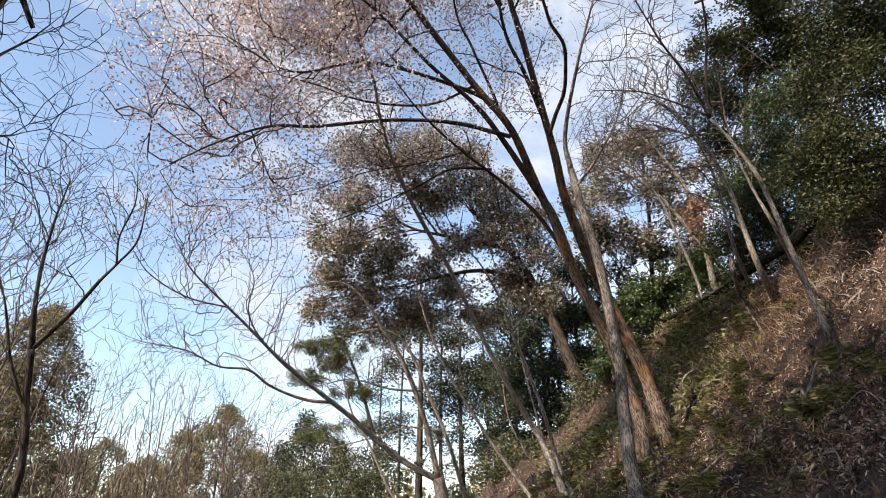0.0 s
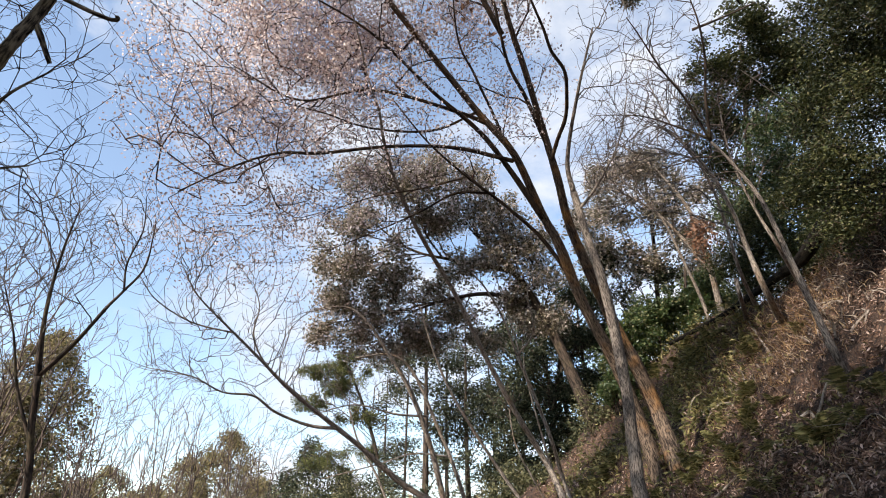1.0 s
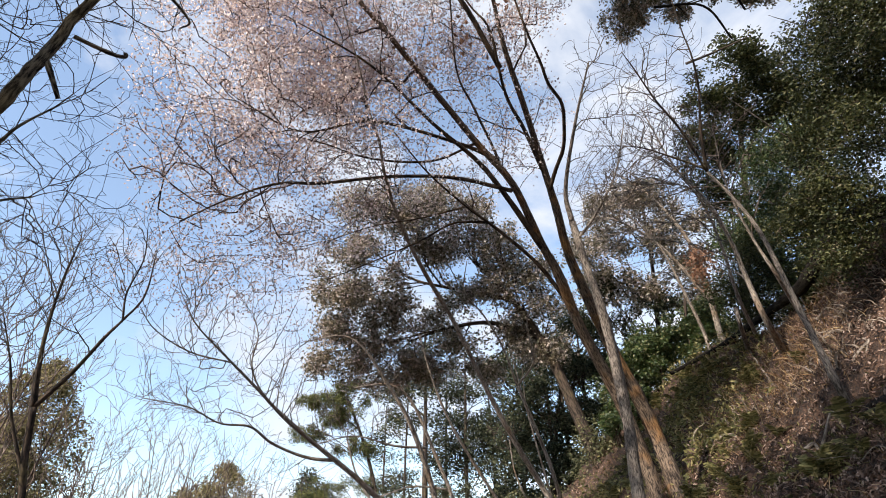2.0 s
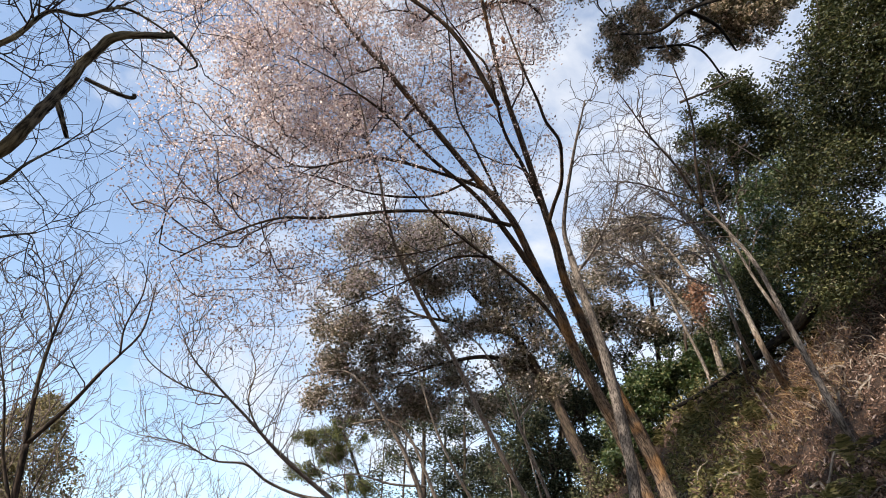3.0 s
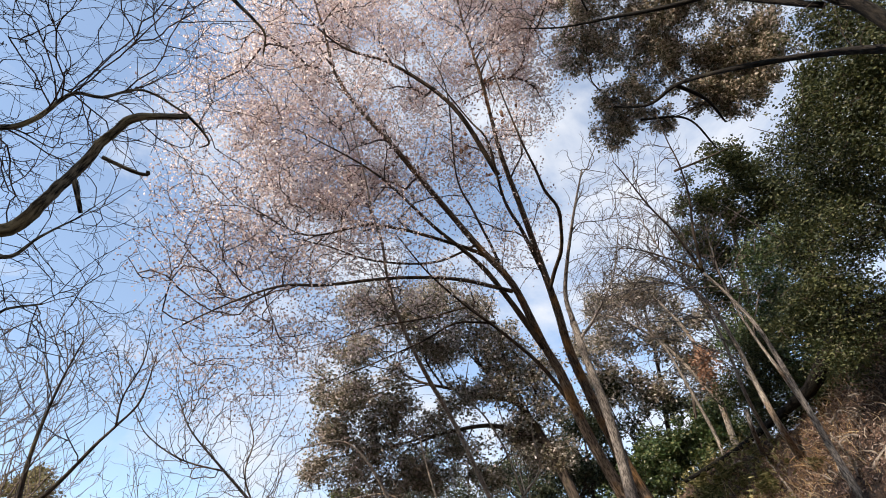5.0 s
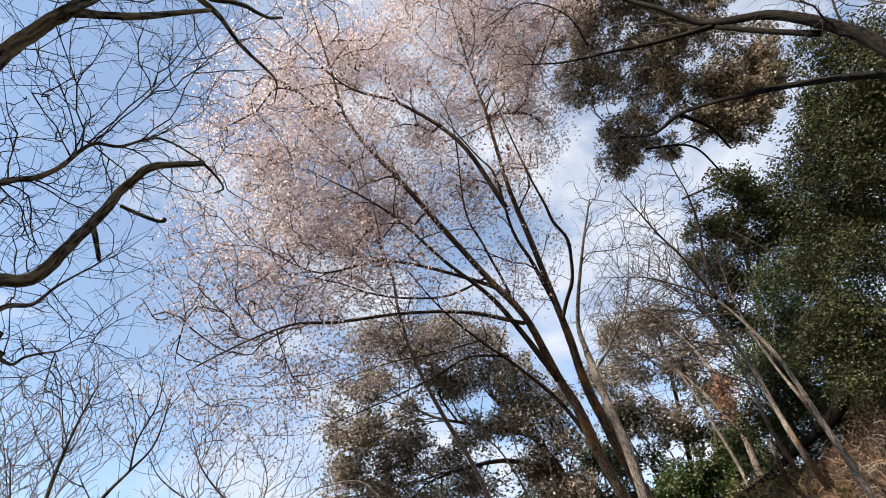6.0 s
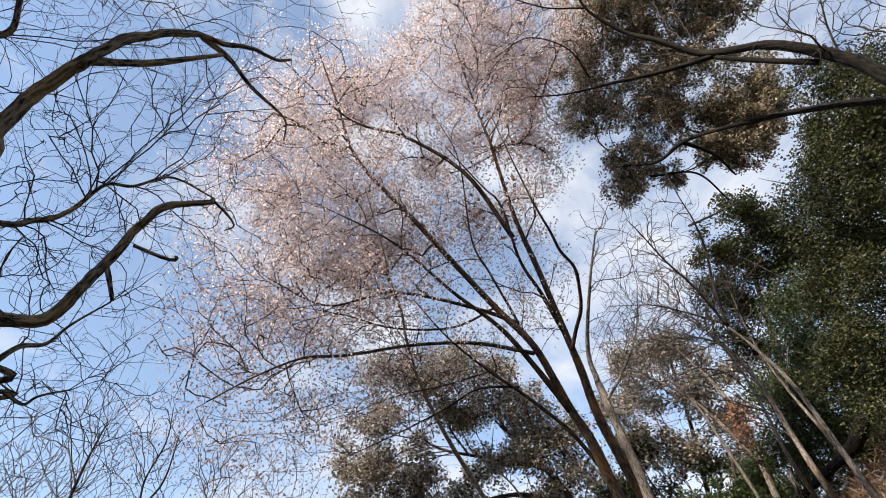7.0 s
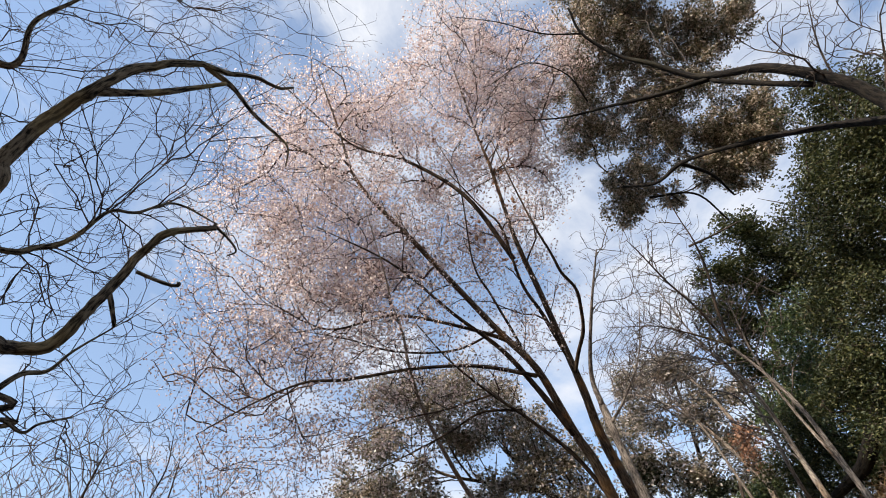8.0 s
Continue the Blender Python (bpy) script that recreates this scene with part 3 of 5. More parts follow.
forked.grow(blob((1.16, 10.28, 6.85), (0.9, 0.6, 0.9), 110), 0.25, 0.0025, 0.014)

for pts, r0, r1, at, spread in (
    ([(1.89, 11.36, 1.76), (1.18, 11.87, 2.87), (0.33, 11.43, 4.08), (-0.11, 11.04, 4.82), (-0.38, 10.71, 5.48), (-0.58, 10.35, 6.09)], 0.05, 0.02, (-0.52, 10.35, 6.09), 0.7),
    ([(0.72, 12.78, 1.26), (0.19, 12.32, 2.98), (-0.27, 11.95, 4.04), (-0.77, 11.47, 5.03), (-1.26, 11.13, 5.31), (-1.94, 10.87, 5.16)], 0.055, 0.02, (-1.62, 10.90, 5.54), 0.8),
    ([(-0.29, 13.18, 1.03), (-1.16, 12.93, 2.23), (-1.61, 12.61, 3.13), (-2.00, 12.36, 3.75), (-2.20, 12.09, 4.38)], 0.05, 0.02, (-2.33, 12.01, 4.61), 0.8),
    ([(2.44, 11.77, 2.18), (2.25, 12.51, 3.12), (1.96, 12.18, 4.15), (1.73, 11.88, 5.09), (1.67, 11.55, 5.78)], 0.035, 0.012, (1.68, 11.46, 6.02), 0.5),
    ([(2.56, 13.15, 1.90), (1.87, 12.99, 3.05), (1.51, 12.83, 3.77), (1.39, 12.60, 4.49)], 0.035, 0.014, (1.27, 12.55, 4.75), 0.5),
):
    s = Tree("leaning_sapling", pts[0], "slender pale-barked sapling leaning to the valley, bare", "tree", BARK_PALE, TWIG_PINK, "thin leaning stems")
    s.limb(pts, r0, r1, "trunk", 8)
    s.grow(blob(at, (spread, spread, spread), 90), 0.25, 0.0025, 0.015)

# ---------------------------------------------------------------- the tree whose long limb sweeps out over the valley
sweep = Tree("spreading_tree", (0.18, 12.29, 1.07), "smooth-barked tree with a long sweeping limb, few dry leaves", "tree", BARK_PALE, TWIG_GREY)
sweep.limb([(0.18, 12.38, 0.87), (0.07, 12.20, 1.67), (-0.10, 11.97, 2.45)], 0.19, 0.15, "trunk", 12)
sweep.limb([(-0.10, 11.97, 2.39), (-0.96, 11.60, 2.83), (-1.83, 10.99, 3.49), (-2.44, 10.48, 3.90), (-2.99, 9.92, 4.28), (-3.40, 9.34, 4.66), (-3.81, 8.82, 5.02), (-4.22, 8.23, 5.40), (-4.39, 7.84, 5.76)], 0.072, 0.0080)
sweep.limb([(-2.44, 10.48, 3.90), (-2.84, 10.19, 4.21), (-3.35, 9.59, 4.63), (-3.51, 9.17, 5.03), (-3.40, 8.92, 5.47), (-3.46, 8.63, 5.79)], 0.028, 0.0080)
sweep.limb([(-2.12, 10.74, 3.71), (-2.63, 10.47, 3.71), (-3.19, 10.07, 3.87), (-3.52, 9.69, 4.08), (-3.93, 9.31, 4.05), (-4.32, 8.86, 4.20), (-4.83, 8.36, 4.20)], 0.040, 0.0080)
sweep.limb([(-3.75, 8.87, 4.97), (-4.33, 8.46, 5.01), (-4.77, 8.00, 5.22), (-4.94, 7.64, 5.50)], 0.020, 0.0064)
sweep.limb([(-0.10, 11.97, 2.45), (-0.38, 11.64, 3.51), (-0.78, 11.10, 4.50), (-1.21, 10.66, 5.15), (-1.63, 10.20, 5.68), (-2.08, 9.91, 5.90), (-2.77, 9.62, 5.66)], 0.076, 0.0112)
sweep.limb([(-0.43, 11.43, 4.08), (-1.08, 11.08, 4.05), (-1.85, 10.75, 4.16), (-2.64, 10.43, 3.89)], 0.032, 0.0096)
sweep.limb([(-0.02, 11.77, 3.34), (-0.74, 11.54, 3.36), (-1.40, 11.31, 3.13), (-2.40, 10.87, 2.82)], 0.028, 0.0096)
sweep.grow(np.vstack([
    blob((-4.43, 7.61, 5.90), (1.3, 1.0, 0.9), 300), blob((-3.64, 8.49, 5.94), (1.3, 1.0, 1.0), 300),
    blob((-4.20, 8.74, 4.76), (1.6, 1.0, 0.9), 260), blob((-2.66, 9.77, 5.36), (1.3, 1.0, 0.9), 220),
    blob((-2.24, 10.82, 3.43), (1.5, 1.0, 0.9), 200), blob((-3.27, 9.61, 4.64), (1.3, 0.9, 0.8), 200), blob((-1.66, 10.72, 4.75), (1.3, 0.9, 0.9), 220), blob((-4.50, 8.40, 4.64), (1.1, 0.9, 0.8), 140)]), 0.2, 0.0026, 0.018, wiggle=0.09, power=0.4, rise=-0.08, up=0.6, spurs=0.06)
high = sweep.ends[sweep.ends[:, 2] > 5.6]
sweep.leaves(high, 4, 0.10, 0.028, LEAF_MAUVE_SHADE)

# ---------------------------------------------------------------- trees standing on the slope
bent = Tree("slope_tree", (5.52, 7.36, 3.49), "thin grey tree on the slope with dark forking branches", "tree", BARK_GREY, BARK_DARK)
bent.limb([(5.52, 7.36, 3.39), (5.13, 6.91, 3.86), (5.10, 6.96, 4.49), (5.00, 6.93, 5.28), (4.84, 6.86, 6.26), (4.60, 6.83, 6.91), (4.29, 6.77, 7.41)], 0.066, 0.024, "trunk", 10)
bent.limb([(4.29, 6.77, 7.41), (4.12, 6.28, 7.89), (4.05, 5.88, 8.31), (3.86, 5.47, 8.62), (3.67, 5.20, 8.93), (3.51, 4.93, 9.32)], 0.03, 0.008, mat=BARK_DARK)
bent.limb([(4.29, 6.77, 7.41), (3.83, 6.32, 7.88), (3.39, 6.01, 8.27), (2.98, 5.64, 8.64), (2.77, 5.44, 8.74)], 0.028, 0.007, mat=BARK_DARK)
bent.limb([(4.29, 6.75, 7.44), (3.68, 6.64, 7.64), (3.12, 6.53, 7.75), (2.43, 6.60, 7.84)], 0.022, 0.006, mat=BARK_DARK)
bent.limb([(3.79, 5.56, 8.59), (4.24, 5.43, 8.71), (4.73, 5.33, 8.91)], 0.025, 0.012, mat=BARK_DARK)
bent.grow(np.vstack([blob((3.28, 6.31, 8.05), (1.2, 0.8, 1.2), 480), blob((3.53, 5.58, 8.84), (0.7, 0.6, 0.8), 200), blob((3.08, 7.16, 7.38), (1.1, 0.7, 0.8), 300)]), 0.22, 0.0024, 0.013, spurs=0.12)

pale = Tree("slope_tree", (6.93, 10.49, 5.67), "pale straight-stemmed bare tree on the slope", "tree", BARK_PALE, TWIG_GREY)
pale.limb([(6.93, 10.49, 5.57), (6.16, 9.53, 6.09), (5.95, 9.34, 6.94), (5.76, 9.14, 7.68), (5.35, 8.95, 8.67), (4.77, 8.86, 9.51)], 0.075, 0.022, "trunk", 9)
pale.limb([(5.95, 9.34, 6.94), (5.57, 8.96, 8.11), (5.10, 8.88, 8.77), (4.42, 9.11, 9.10)], 0.04, 0.012)
pale.grow(np.vstack([blob((4.76, 8.79, 9.60), (1.6, 1.0, 1.3), 400), blob((4.19, 9.64, 8.91), (1.6, 1.0, 0.9), 380), blob((5.40, 9.48, 7.90), (0.8, 0.8, 0.9), 150)]), 0.25, 0.003, 0.016, spurs=0.1)
back_pale = Tree("slope_tree", (7.02, 12.91, 7.40), "pale crooked bare tree at the slope's edge", "tree", BARK_PALE, TWIG_GREY)
back_pale.limb([(7.07, 12.96, 7.23), (6.89, 12.60, 8.20), (6.67, 12.28, 9.19), (6.32, 12.07, 9.99), (5.67, 11.87, 10.88), (4.97, 11.80, 11.52)], 0.11, 0.025, "trunk", 9)
back_pale.limb([(6.93, 12.68, 7.99), (6.33, 12.43, 8.80), (5.62, 12.25, 9.66), (4.75, 12.20, 10.27), (4.02, 12.28, 10.52)], 0.07, 0.02)
back_pale.grow(np.vstack([blob((5.21, 11.77, 11.10), (1.8, 1.0, 1.2), 420), blob((4.65, 12.57, 9.96), (1.5, 1.0, 0.9), 320), blob((6.08, 12.64, 9.09), (1.0, 0.9, 0.8), 160)]), 0.28, 0.0036, 0.02, spurs=0.08)
back_pale.leaves(blob((6.69, 12.16, 8.72), (0.35, 0.35, 0.75), 60), 9, 0.1, 0.06, rust, "dry_foliage")
for pts, r0 in (([(7.21, 11.59, 6.25), (6.37, 10.50, 6.96), (6.11, 10.06, 8.00), (5.80, 9.72, 8.96), (5.18, 9.38, 9.97), (4.67, 8.93, 10.89)], 0.055), ([(6.57, 12.78, 7.14), (6.07, 12.27, 8.20), (5.58, 11.84, 9.13), (4.80, 11.50, 9.95), (3.96, 11.35, 10.57)], 0.06), ([(7.33, 10.03, 5.85), (6.07, 8.61, 6.46), (5.78, 8.47, 7.23), (5.44, 8.15, 8.18), (5.19, 7.57, 9.18)], 0.05)):
    s = Tree("slope_tree", pts[0], "thin pale bare sapling among the slope trees", "tree", BARK_PALE, TWIG_BROWN, "saplings on the slope")
    s.limb(pts, r0, 0.012, "trunk", 8)
    s.grow(np.vstack([blob(pts[-1], (1.1, 0.8, 0.9), 200), blob(pts[-2], (1.0, 0.8, 0.8), 160)]), 0.25, 0.003, 0.014, spurs=0.1)
stub = Tree("tree_stub", (7.04, 11.90, 6.26), "broken grey stem standing on the slope", "tree", BARK_GREY, TWIG_GREY)
stub.limb([(7.04, 11.90, 6.16), (5.99, 10.12, 6.12), (5.93, 9.98, 6.50)], 0.06, 0.045, "trunk", 9)

# ---------------------------------------------------------------- near tree whose limbs cross overhead
snag = Tree("overhead_tree", (-6.08, 1.34, -0.83), "dark furrowed tree with crooked limbs reaching overhead, bare", "tree", BARK_NEAR, TWIG_PINK)
snag.limb([(-6.08, 1.34, -0.97), (-6.08, 1.20, 1.46), (-6.08, 0.93, 3.76), (-6.08, 0.53, 6.19), (-6.21, 0.12, 8.89), (-6.35, -0.42, 11.05)], 0.300, 0.1286, "trunk", 14)
snag.limb([(-6.08, 1.00, 3.22), (-4.46, 1.67, 3.76), (-3.25, 2.07, 4.03), (-3.11, 2.21, 4.07), (-2.93, 2.32, 4.16), (-2.76, 2.27, 4.41), (-2.65, 2.23, 4.66), (-2.53, 2.16, 4.91), (-2.36, 2.09, 5.08), (-2.23, 2.16, 5.22), (-2.08, 2.24, 5.34)], 0.067, 0.0254, sides=16, rough=0.09, wander=0.007)
snag.limb([(-2.51, 2.21, 4.78), (-2.32, 2.31, 4.74), (-2.24, 2.36, 4.76), (-2.23, 2.34, 4.78)], 0.018, 0.0152, rough=0.12)
snag.limb([(-2.67, 2.24, 4.62), (-2.62, 2.32, 4.49), (-2.61, 2.42, 4.41)], 0.025, 0.0165, rough=0.12)
snag.limb([(-2.09, 2.21, 5.35), (-1.99, 2.35, 5.31), (-1.97, 2.48, 5.31), (-2.07, 2.53, 5.31)], 0.017, 0.0064)
snag.limb([(-6.08, 0.86, 4.03), (-4.59, 1.13, 4.16), (-3.12, 1.30, 4.54), (-2.96, 1.19, 4.76), (-2.84, 1.11, 5.00), (-2.71, 1.05, 5.20), (-2.55, 0.99, 5.35), (-2.39, 0.95, 5.62), (-2.23, 1.01, 5.85), (-2.07, 1.09, 6.08), (-1.93, 1.24, 6.24), (-1.72, 1.38, 6.42), (-1.58, 1.49, 6.43), (-1.49, 1.55, 6.59)], 0.086, 0.0114, sides=16, rough=0.09, wander=0.007, power=0.8)
snag.limb([(-2.55, 0.99, 5.35), (-2.43, 1.07, 5.49), (-2.24, 1.15, 5.65), (-2.07, 1.22, 5.88), (-1.89, 1.28, 6.08)], 0.038, 0.0178, rough=0.1)
snag.limb([(-2.04, 1.15, 6.15), (-1.90, 1.36, 6.20), (-1.81, 1.66, 6.27), (-1.69, 1.92, 6.36), (-1.63, 2.07, 6.38), (-1.69, 2.26, 6.35)], 0.030, 0.0076, rough=0.1)
snag.limb([(-6.08, 1.07, 2.81), (-3.61, 2.70, 3.93), (-3.50, 2.69, 4.10), (-3.42, 2.73, 4.28), (-3.34, 2.84, 4.39), (-3.21, 2.82, 4.57), (-3.07, 2.90, 4.88)], 0.038, 0.0076)
snag.limb([(-6.08, 1.07, 2.54), (-3.86, 3.02, 4.01), (-3.73, 3.09, 4.14), (-3.61, 3.24, 4.11), (-3.52, 3.25, 4.19), (-3.43, 3.43, 4.37)], 0.028, 0.0076)
snag.limb([(-6.08, 0.73, 5.11), (-4.25, 2.20, 5.34), (-3.88, 2.46, 5.55), (-3.66, 2.50, 5.73), (-3.48, 2.47, 6.09), (-3.28, 2.57, 6.19), (-3.03, 2.67, 6.47), (-2.67, 2.98, 6.47)], 0.038, 0.0102)
snag.limb([(-6.14, 0.39, 7.00), (-5.32, 1.38, 7.82), (-5.05, 1.53, 8.01), (-4.89, 1.20, 8.39), (-4.51, 1.08, 8.83), (-3.86, 0.86, 9.39)], 0.064, 0.0152)
snag.limb([(-6.21, 0.12, 8.89), (-5.63, 0.61, 8.79), (-4.77, 0.42, 9.41), (-3.55, 0.23, 10.20), (-1.76, 0.57, 10.85)], 0.076, 0.0152)
snag.grow(np.vstack([
    blob((-4.11, 2.27, 6.66), (2.03, 1.89, 1.76), 520, 0.6), blob((-3.17, 2.28, 7.62), (1.49, 1.49, 1.49), 380, 0.6), blob((-4.27, 2.96, 5.65), (1.49, 1.62, 1.49), 340, 0.6),
    blob((-4.71, 1.42, 8.62), (2.16, 1.62, 1.62), 420, 0.6), blob((-3.19, 1.63, 9.98), (2.43, 1.62, 1.35), 520, 0.6), blob((-4.24, 3.81, 4.80), (1.49, 1.35, 1.35), 340, 0.6),
    blob((-3.57, 2.73, 5.65), (1.35, 1.35, 1.22), 300, 0.6)]), 0.2, 0.0019, 0.008, wiggle=0.075, power=0.36, rise=-0.06, spurs=0.3, spur=0.1)

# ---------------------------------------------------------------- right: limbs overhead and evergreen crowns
# The limbs' shade comes from their darkened bark colour.
over = Tree("evergreen_oak", (5.6, 4.2, 2.9), "evergreen oak with bronze-green crown and dark limbs overhead", "tree", BARK_SHADE, BARK_DARK)
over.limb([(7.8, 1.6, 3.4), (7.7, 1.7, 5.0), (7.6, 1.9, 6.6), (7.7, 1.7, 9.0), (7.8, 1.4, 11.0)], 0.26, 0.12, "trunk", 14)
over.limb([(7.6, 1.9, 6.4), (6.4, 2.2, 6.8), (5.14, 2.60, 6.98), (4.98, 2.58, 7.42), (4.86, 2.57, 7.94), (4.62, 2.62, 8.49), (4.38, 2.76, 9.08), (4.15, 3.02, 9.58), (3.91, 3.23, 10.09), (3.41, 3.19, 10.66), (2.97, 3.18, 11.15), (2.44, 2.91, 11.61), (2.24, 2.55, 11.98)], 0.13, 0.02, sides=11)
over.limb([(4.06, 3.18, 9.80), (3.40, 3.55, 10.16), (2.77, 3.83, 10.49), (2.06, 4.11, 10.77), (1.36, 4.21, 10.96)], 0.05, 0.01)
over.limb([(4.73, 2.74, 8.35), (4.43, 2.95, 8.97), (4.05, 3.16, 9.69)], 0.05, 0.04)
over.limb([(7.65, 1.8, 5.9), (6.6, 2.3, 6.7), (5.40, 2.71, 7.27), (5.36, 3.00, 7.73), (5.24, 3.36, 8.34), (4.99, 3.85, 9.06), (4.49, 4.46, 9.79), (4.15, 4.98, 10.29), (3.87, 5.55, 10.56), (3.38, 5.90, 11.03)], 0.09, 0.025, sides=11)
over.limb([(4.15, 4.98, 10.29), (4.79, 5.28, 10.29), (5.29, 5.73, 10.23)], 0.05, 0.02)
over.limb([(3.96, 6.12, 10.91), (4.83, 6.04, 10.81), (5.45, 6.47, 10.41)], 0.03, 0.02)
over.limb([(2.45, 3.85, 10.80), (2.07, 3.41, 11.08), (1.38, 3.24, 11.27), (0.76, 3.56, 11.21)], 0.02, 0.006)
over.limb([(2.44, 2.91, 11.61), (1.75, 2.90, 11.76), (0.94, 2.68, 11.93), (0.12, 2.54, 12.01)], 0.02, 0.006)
crown = np.vstack([clumps(c, r, k, 6, 0.3) for c, r, k in lobes([(3.16, 3.58, 13.81, 0.86), (3.00, 4.57, 13.26, 0.75), (3.12, 5.42, 12.60, 0.80), (3.67, 6.14, 11.52, 0.71), (3.61, 6.50, 11.04, 0.43), (4.21, 4.14, 13.74, 0.94), (4.38, 4.98, 12.86, 0.91), (4.52, 5.53, 12.04, 0.70), (5.44, 3.66, 13.64, 0.84), (6.01, 3.31, 13.48, 0.64), (5.34, 4.49, 12.90, 0.77), (5.47, 5.20, 11.76, 0.56), (5.43, 5.75, 11.20, 0.50), (6.14, 4.69, 12.15, 0.64), (4.23, 3.36, 14.43, 0.73), (6.40, 4.95, 11.34, 0.51), (3.13, 2.51, 14.95, 0.88), (4.63, 2.51, 14.94, 1.06), (2.20, 4.70, 12.94, 0.24), (5.93, 5.37, 11.14, 0.48), (5.66, 5.38, 11.69, 0.54), (5.79, 5.79, 11.10, 0.45), (5.24, 5.63, 11.38, 0.45), (6.20, 5.14, 11.50, 0.49), (4.51, 6.23, 11.10, 0.34)], 520, 0.9)])
bare = np.vstack([blob((4.83, 2.16, 8.52), (1.3, 1.0, 0.9), 420, 0.6), blob((1.50, 3.66, 11.30), (1.2, 0.8, 0.9), 340), blob((0.74, 2.92, 12.08), (1.2, 0.8, 0.8), 200)])
over.grow(np.vstack([crown[::3], bare]), 0.26, 0.0022, 0.028, power=0.42, spurs=0.08)
over.leaves(crown, 24, 0.085, 0.034, LEAF_BROWN, long=1.9)


def evergreen(name, label, stem, r0, blobs, leaf_mat, each, size, spread=0.24, bark=None, r1=0.05, flat=0.3, limbs=(), group="", per=6, limb_bark=None, loose=0.26):
    tr = Tree(name, stem[0], label, "tree", bark or BARK_DARK, BARK_DARK, group)
    tr.limb(stem, r0, r1, "trunk", 9)
    for pts, a, c in limbs:
        tr.limb(pts, a, c, mat=limb_bark)
    at = np.vstack([clumps(c, r, k, per, loose) for c, r, k in blobs])
    tr.grow(at[::2], 0.4, 0.005, 0.05, reach=12, power=0.42)
    tr.leaves(at, each, spread, size, leaf_mat, flat=flat, long=1.85)
    return tr


evergreen("evergreen_oak", "dense dark evergreen tree above the slope", [(8.62, 10.51, 7.64), (8.22, 9.51, 8.79), (7.89, 8.09, 10.03), (7.82, 6.80, 10.88)], 0.2, lobes([(6.32, 4.05, 10.28, 0.56), (6.56, 4.27, 9.42, 0.77), (7.12, 3.82, 10.05, 0.68), (6.39, 5.07, 9.34, 0.74), (6.66, 4.94, 8.59, 0.81), (6.39, 6.03, 9.51, 0.55), (6.50, 5.93, 8.55, 0.79), (6.65, 6.01, 7.65, 0.76), (6.51, 6.88, 8.29, 0.62), (6.48, 6.96, 7.09, 0.70), (6.43, 7.82, 7.19, 0.57), (6.95, 5.30, 8.00, 0.81), (7.40, 4.20, 9.15, 0.96), (6.48, 7.24, 6.24, 0.63), (6.49, 4.87, 10.25, 0.45), (7.63, 11.03, 8.19, 0.76), (7.83, 10.67, 7.63, 0.81), (7.19, 11.97, 7.94, 0.69), (7.97, 10.34, 7.06, 0.83), (7.45, 11.42, 7.18, 0.79), (7.64, 11.19, 8.80, 0.49)], 400, 0.85), LEAF_DUSK, 30, 0.031, 0.15, loose=0.36,
    limbs=(([(8.16, 9.37, 8.84), (6.76, 7.59, 8.51), (5.79, 6.97, 8.67), (5.10, 6.73, 9.10)], 0.035, 0.004), ([(7.97, 8.05, 9.99), (6.69, 6.74, 9.10), (5.67, 6.03, 9.15)], 0.028, 0.004),
           ([(8.11, 9.07, 9.09), (6.58, 7.74, 8.15), (5.88, 7.36, 8.18)], 0.028, 0.004), ([(8.11, 7.98, 9.58), (6.96, 6.90, 8.35), (6.29, 6.28, 8.25)], 0.026, 0.004), ([(7.88, 7.23, 10.50), (6.65, 6.17, 10.22), (5.76, 5.85, 10.23)], 0.036, 0.004)), limb_bark=BARK_GREY)
evergreen("evergreen_tree", "round-topped dark green tree behind the slope", [(9.59, 15.81, 8.84), (9.69, 14.29, 11.44), (9.43, 12.80, 13.54), (9.04, 11.36, 15.21)], 0.18, lobes([(7.58, 9.16, 13.48, 0.71), (8.34, 9.55, 13.38, 0.95), (7.20, 10.04, 12.98, 0.82), (8.06, 10.52, 12.71, 1.06), (9.11, 10.33, 12.88, 0.98), (6.94, 11.06, 12.13, 0.71), (7.80, 11.47, 11.89, 0.92), (8.84, 11.42, 11.97, 0.87), (7.43, 12.13, 11.36, 0.66), (8.36, 12.39, 11.19, 0.68), (9.98, 10.41, 12.87, 1.16), (9.90, 11.32, 12.00, 0.78)], 150, 0.5), LEAF_DUSK, 26, 0.048, 0.17, flat=0.7)
evergreen("evergreen_tree", "slender olive-crowned tree behind the pale stems", [(7.50, 18.73, 6.79), (7.53, 17.75, 9.53), (7.37, 16.51, 12.00), (6.89, 15.09, 14.27)], 0.14, lobes([(5.03, 14.55, 12.27, 0.72), (6.16, 14.41, 12.76, 0.86), (7.00, 14.52, 13.01, 0.84), (4.68, 15.29, 11.33, 0.88), (6.01, 15.70, 11.92, 0.75), (7.08, 15.37, 11.74, 0.92), (5.28, 16.20, 10.46, 1.02), (6.51, 16.43, 10.33, 1.05), (8.25, 15.01, 12.38, 0.86), (8.11, 15.91, 11.09, 0.99), (8.79, 16.70, 10.15, 1.01)], 150, 0.70), LEAF_OAK, 17, 0.066, 0.16, loose=0.45)
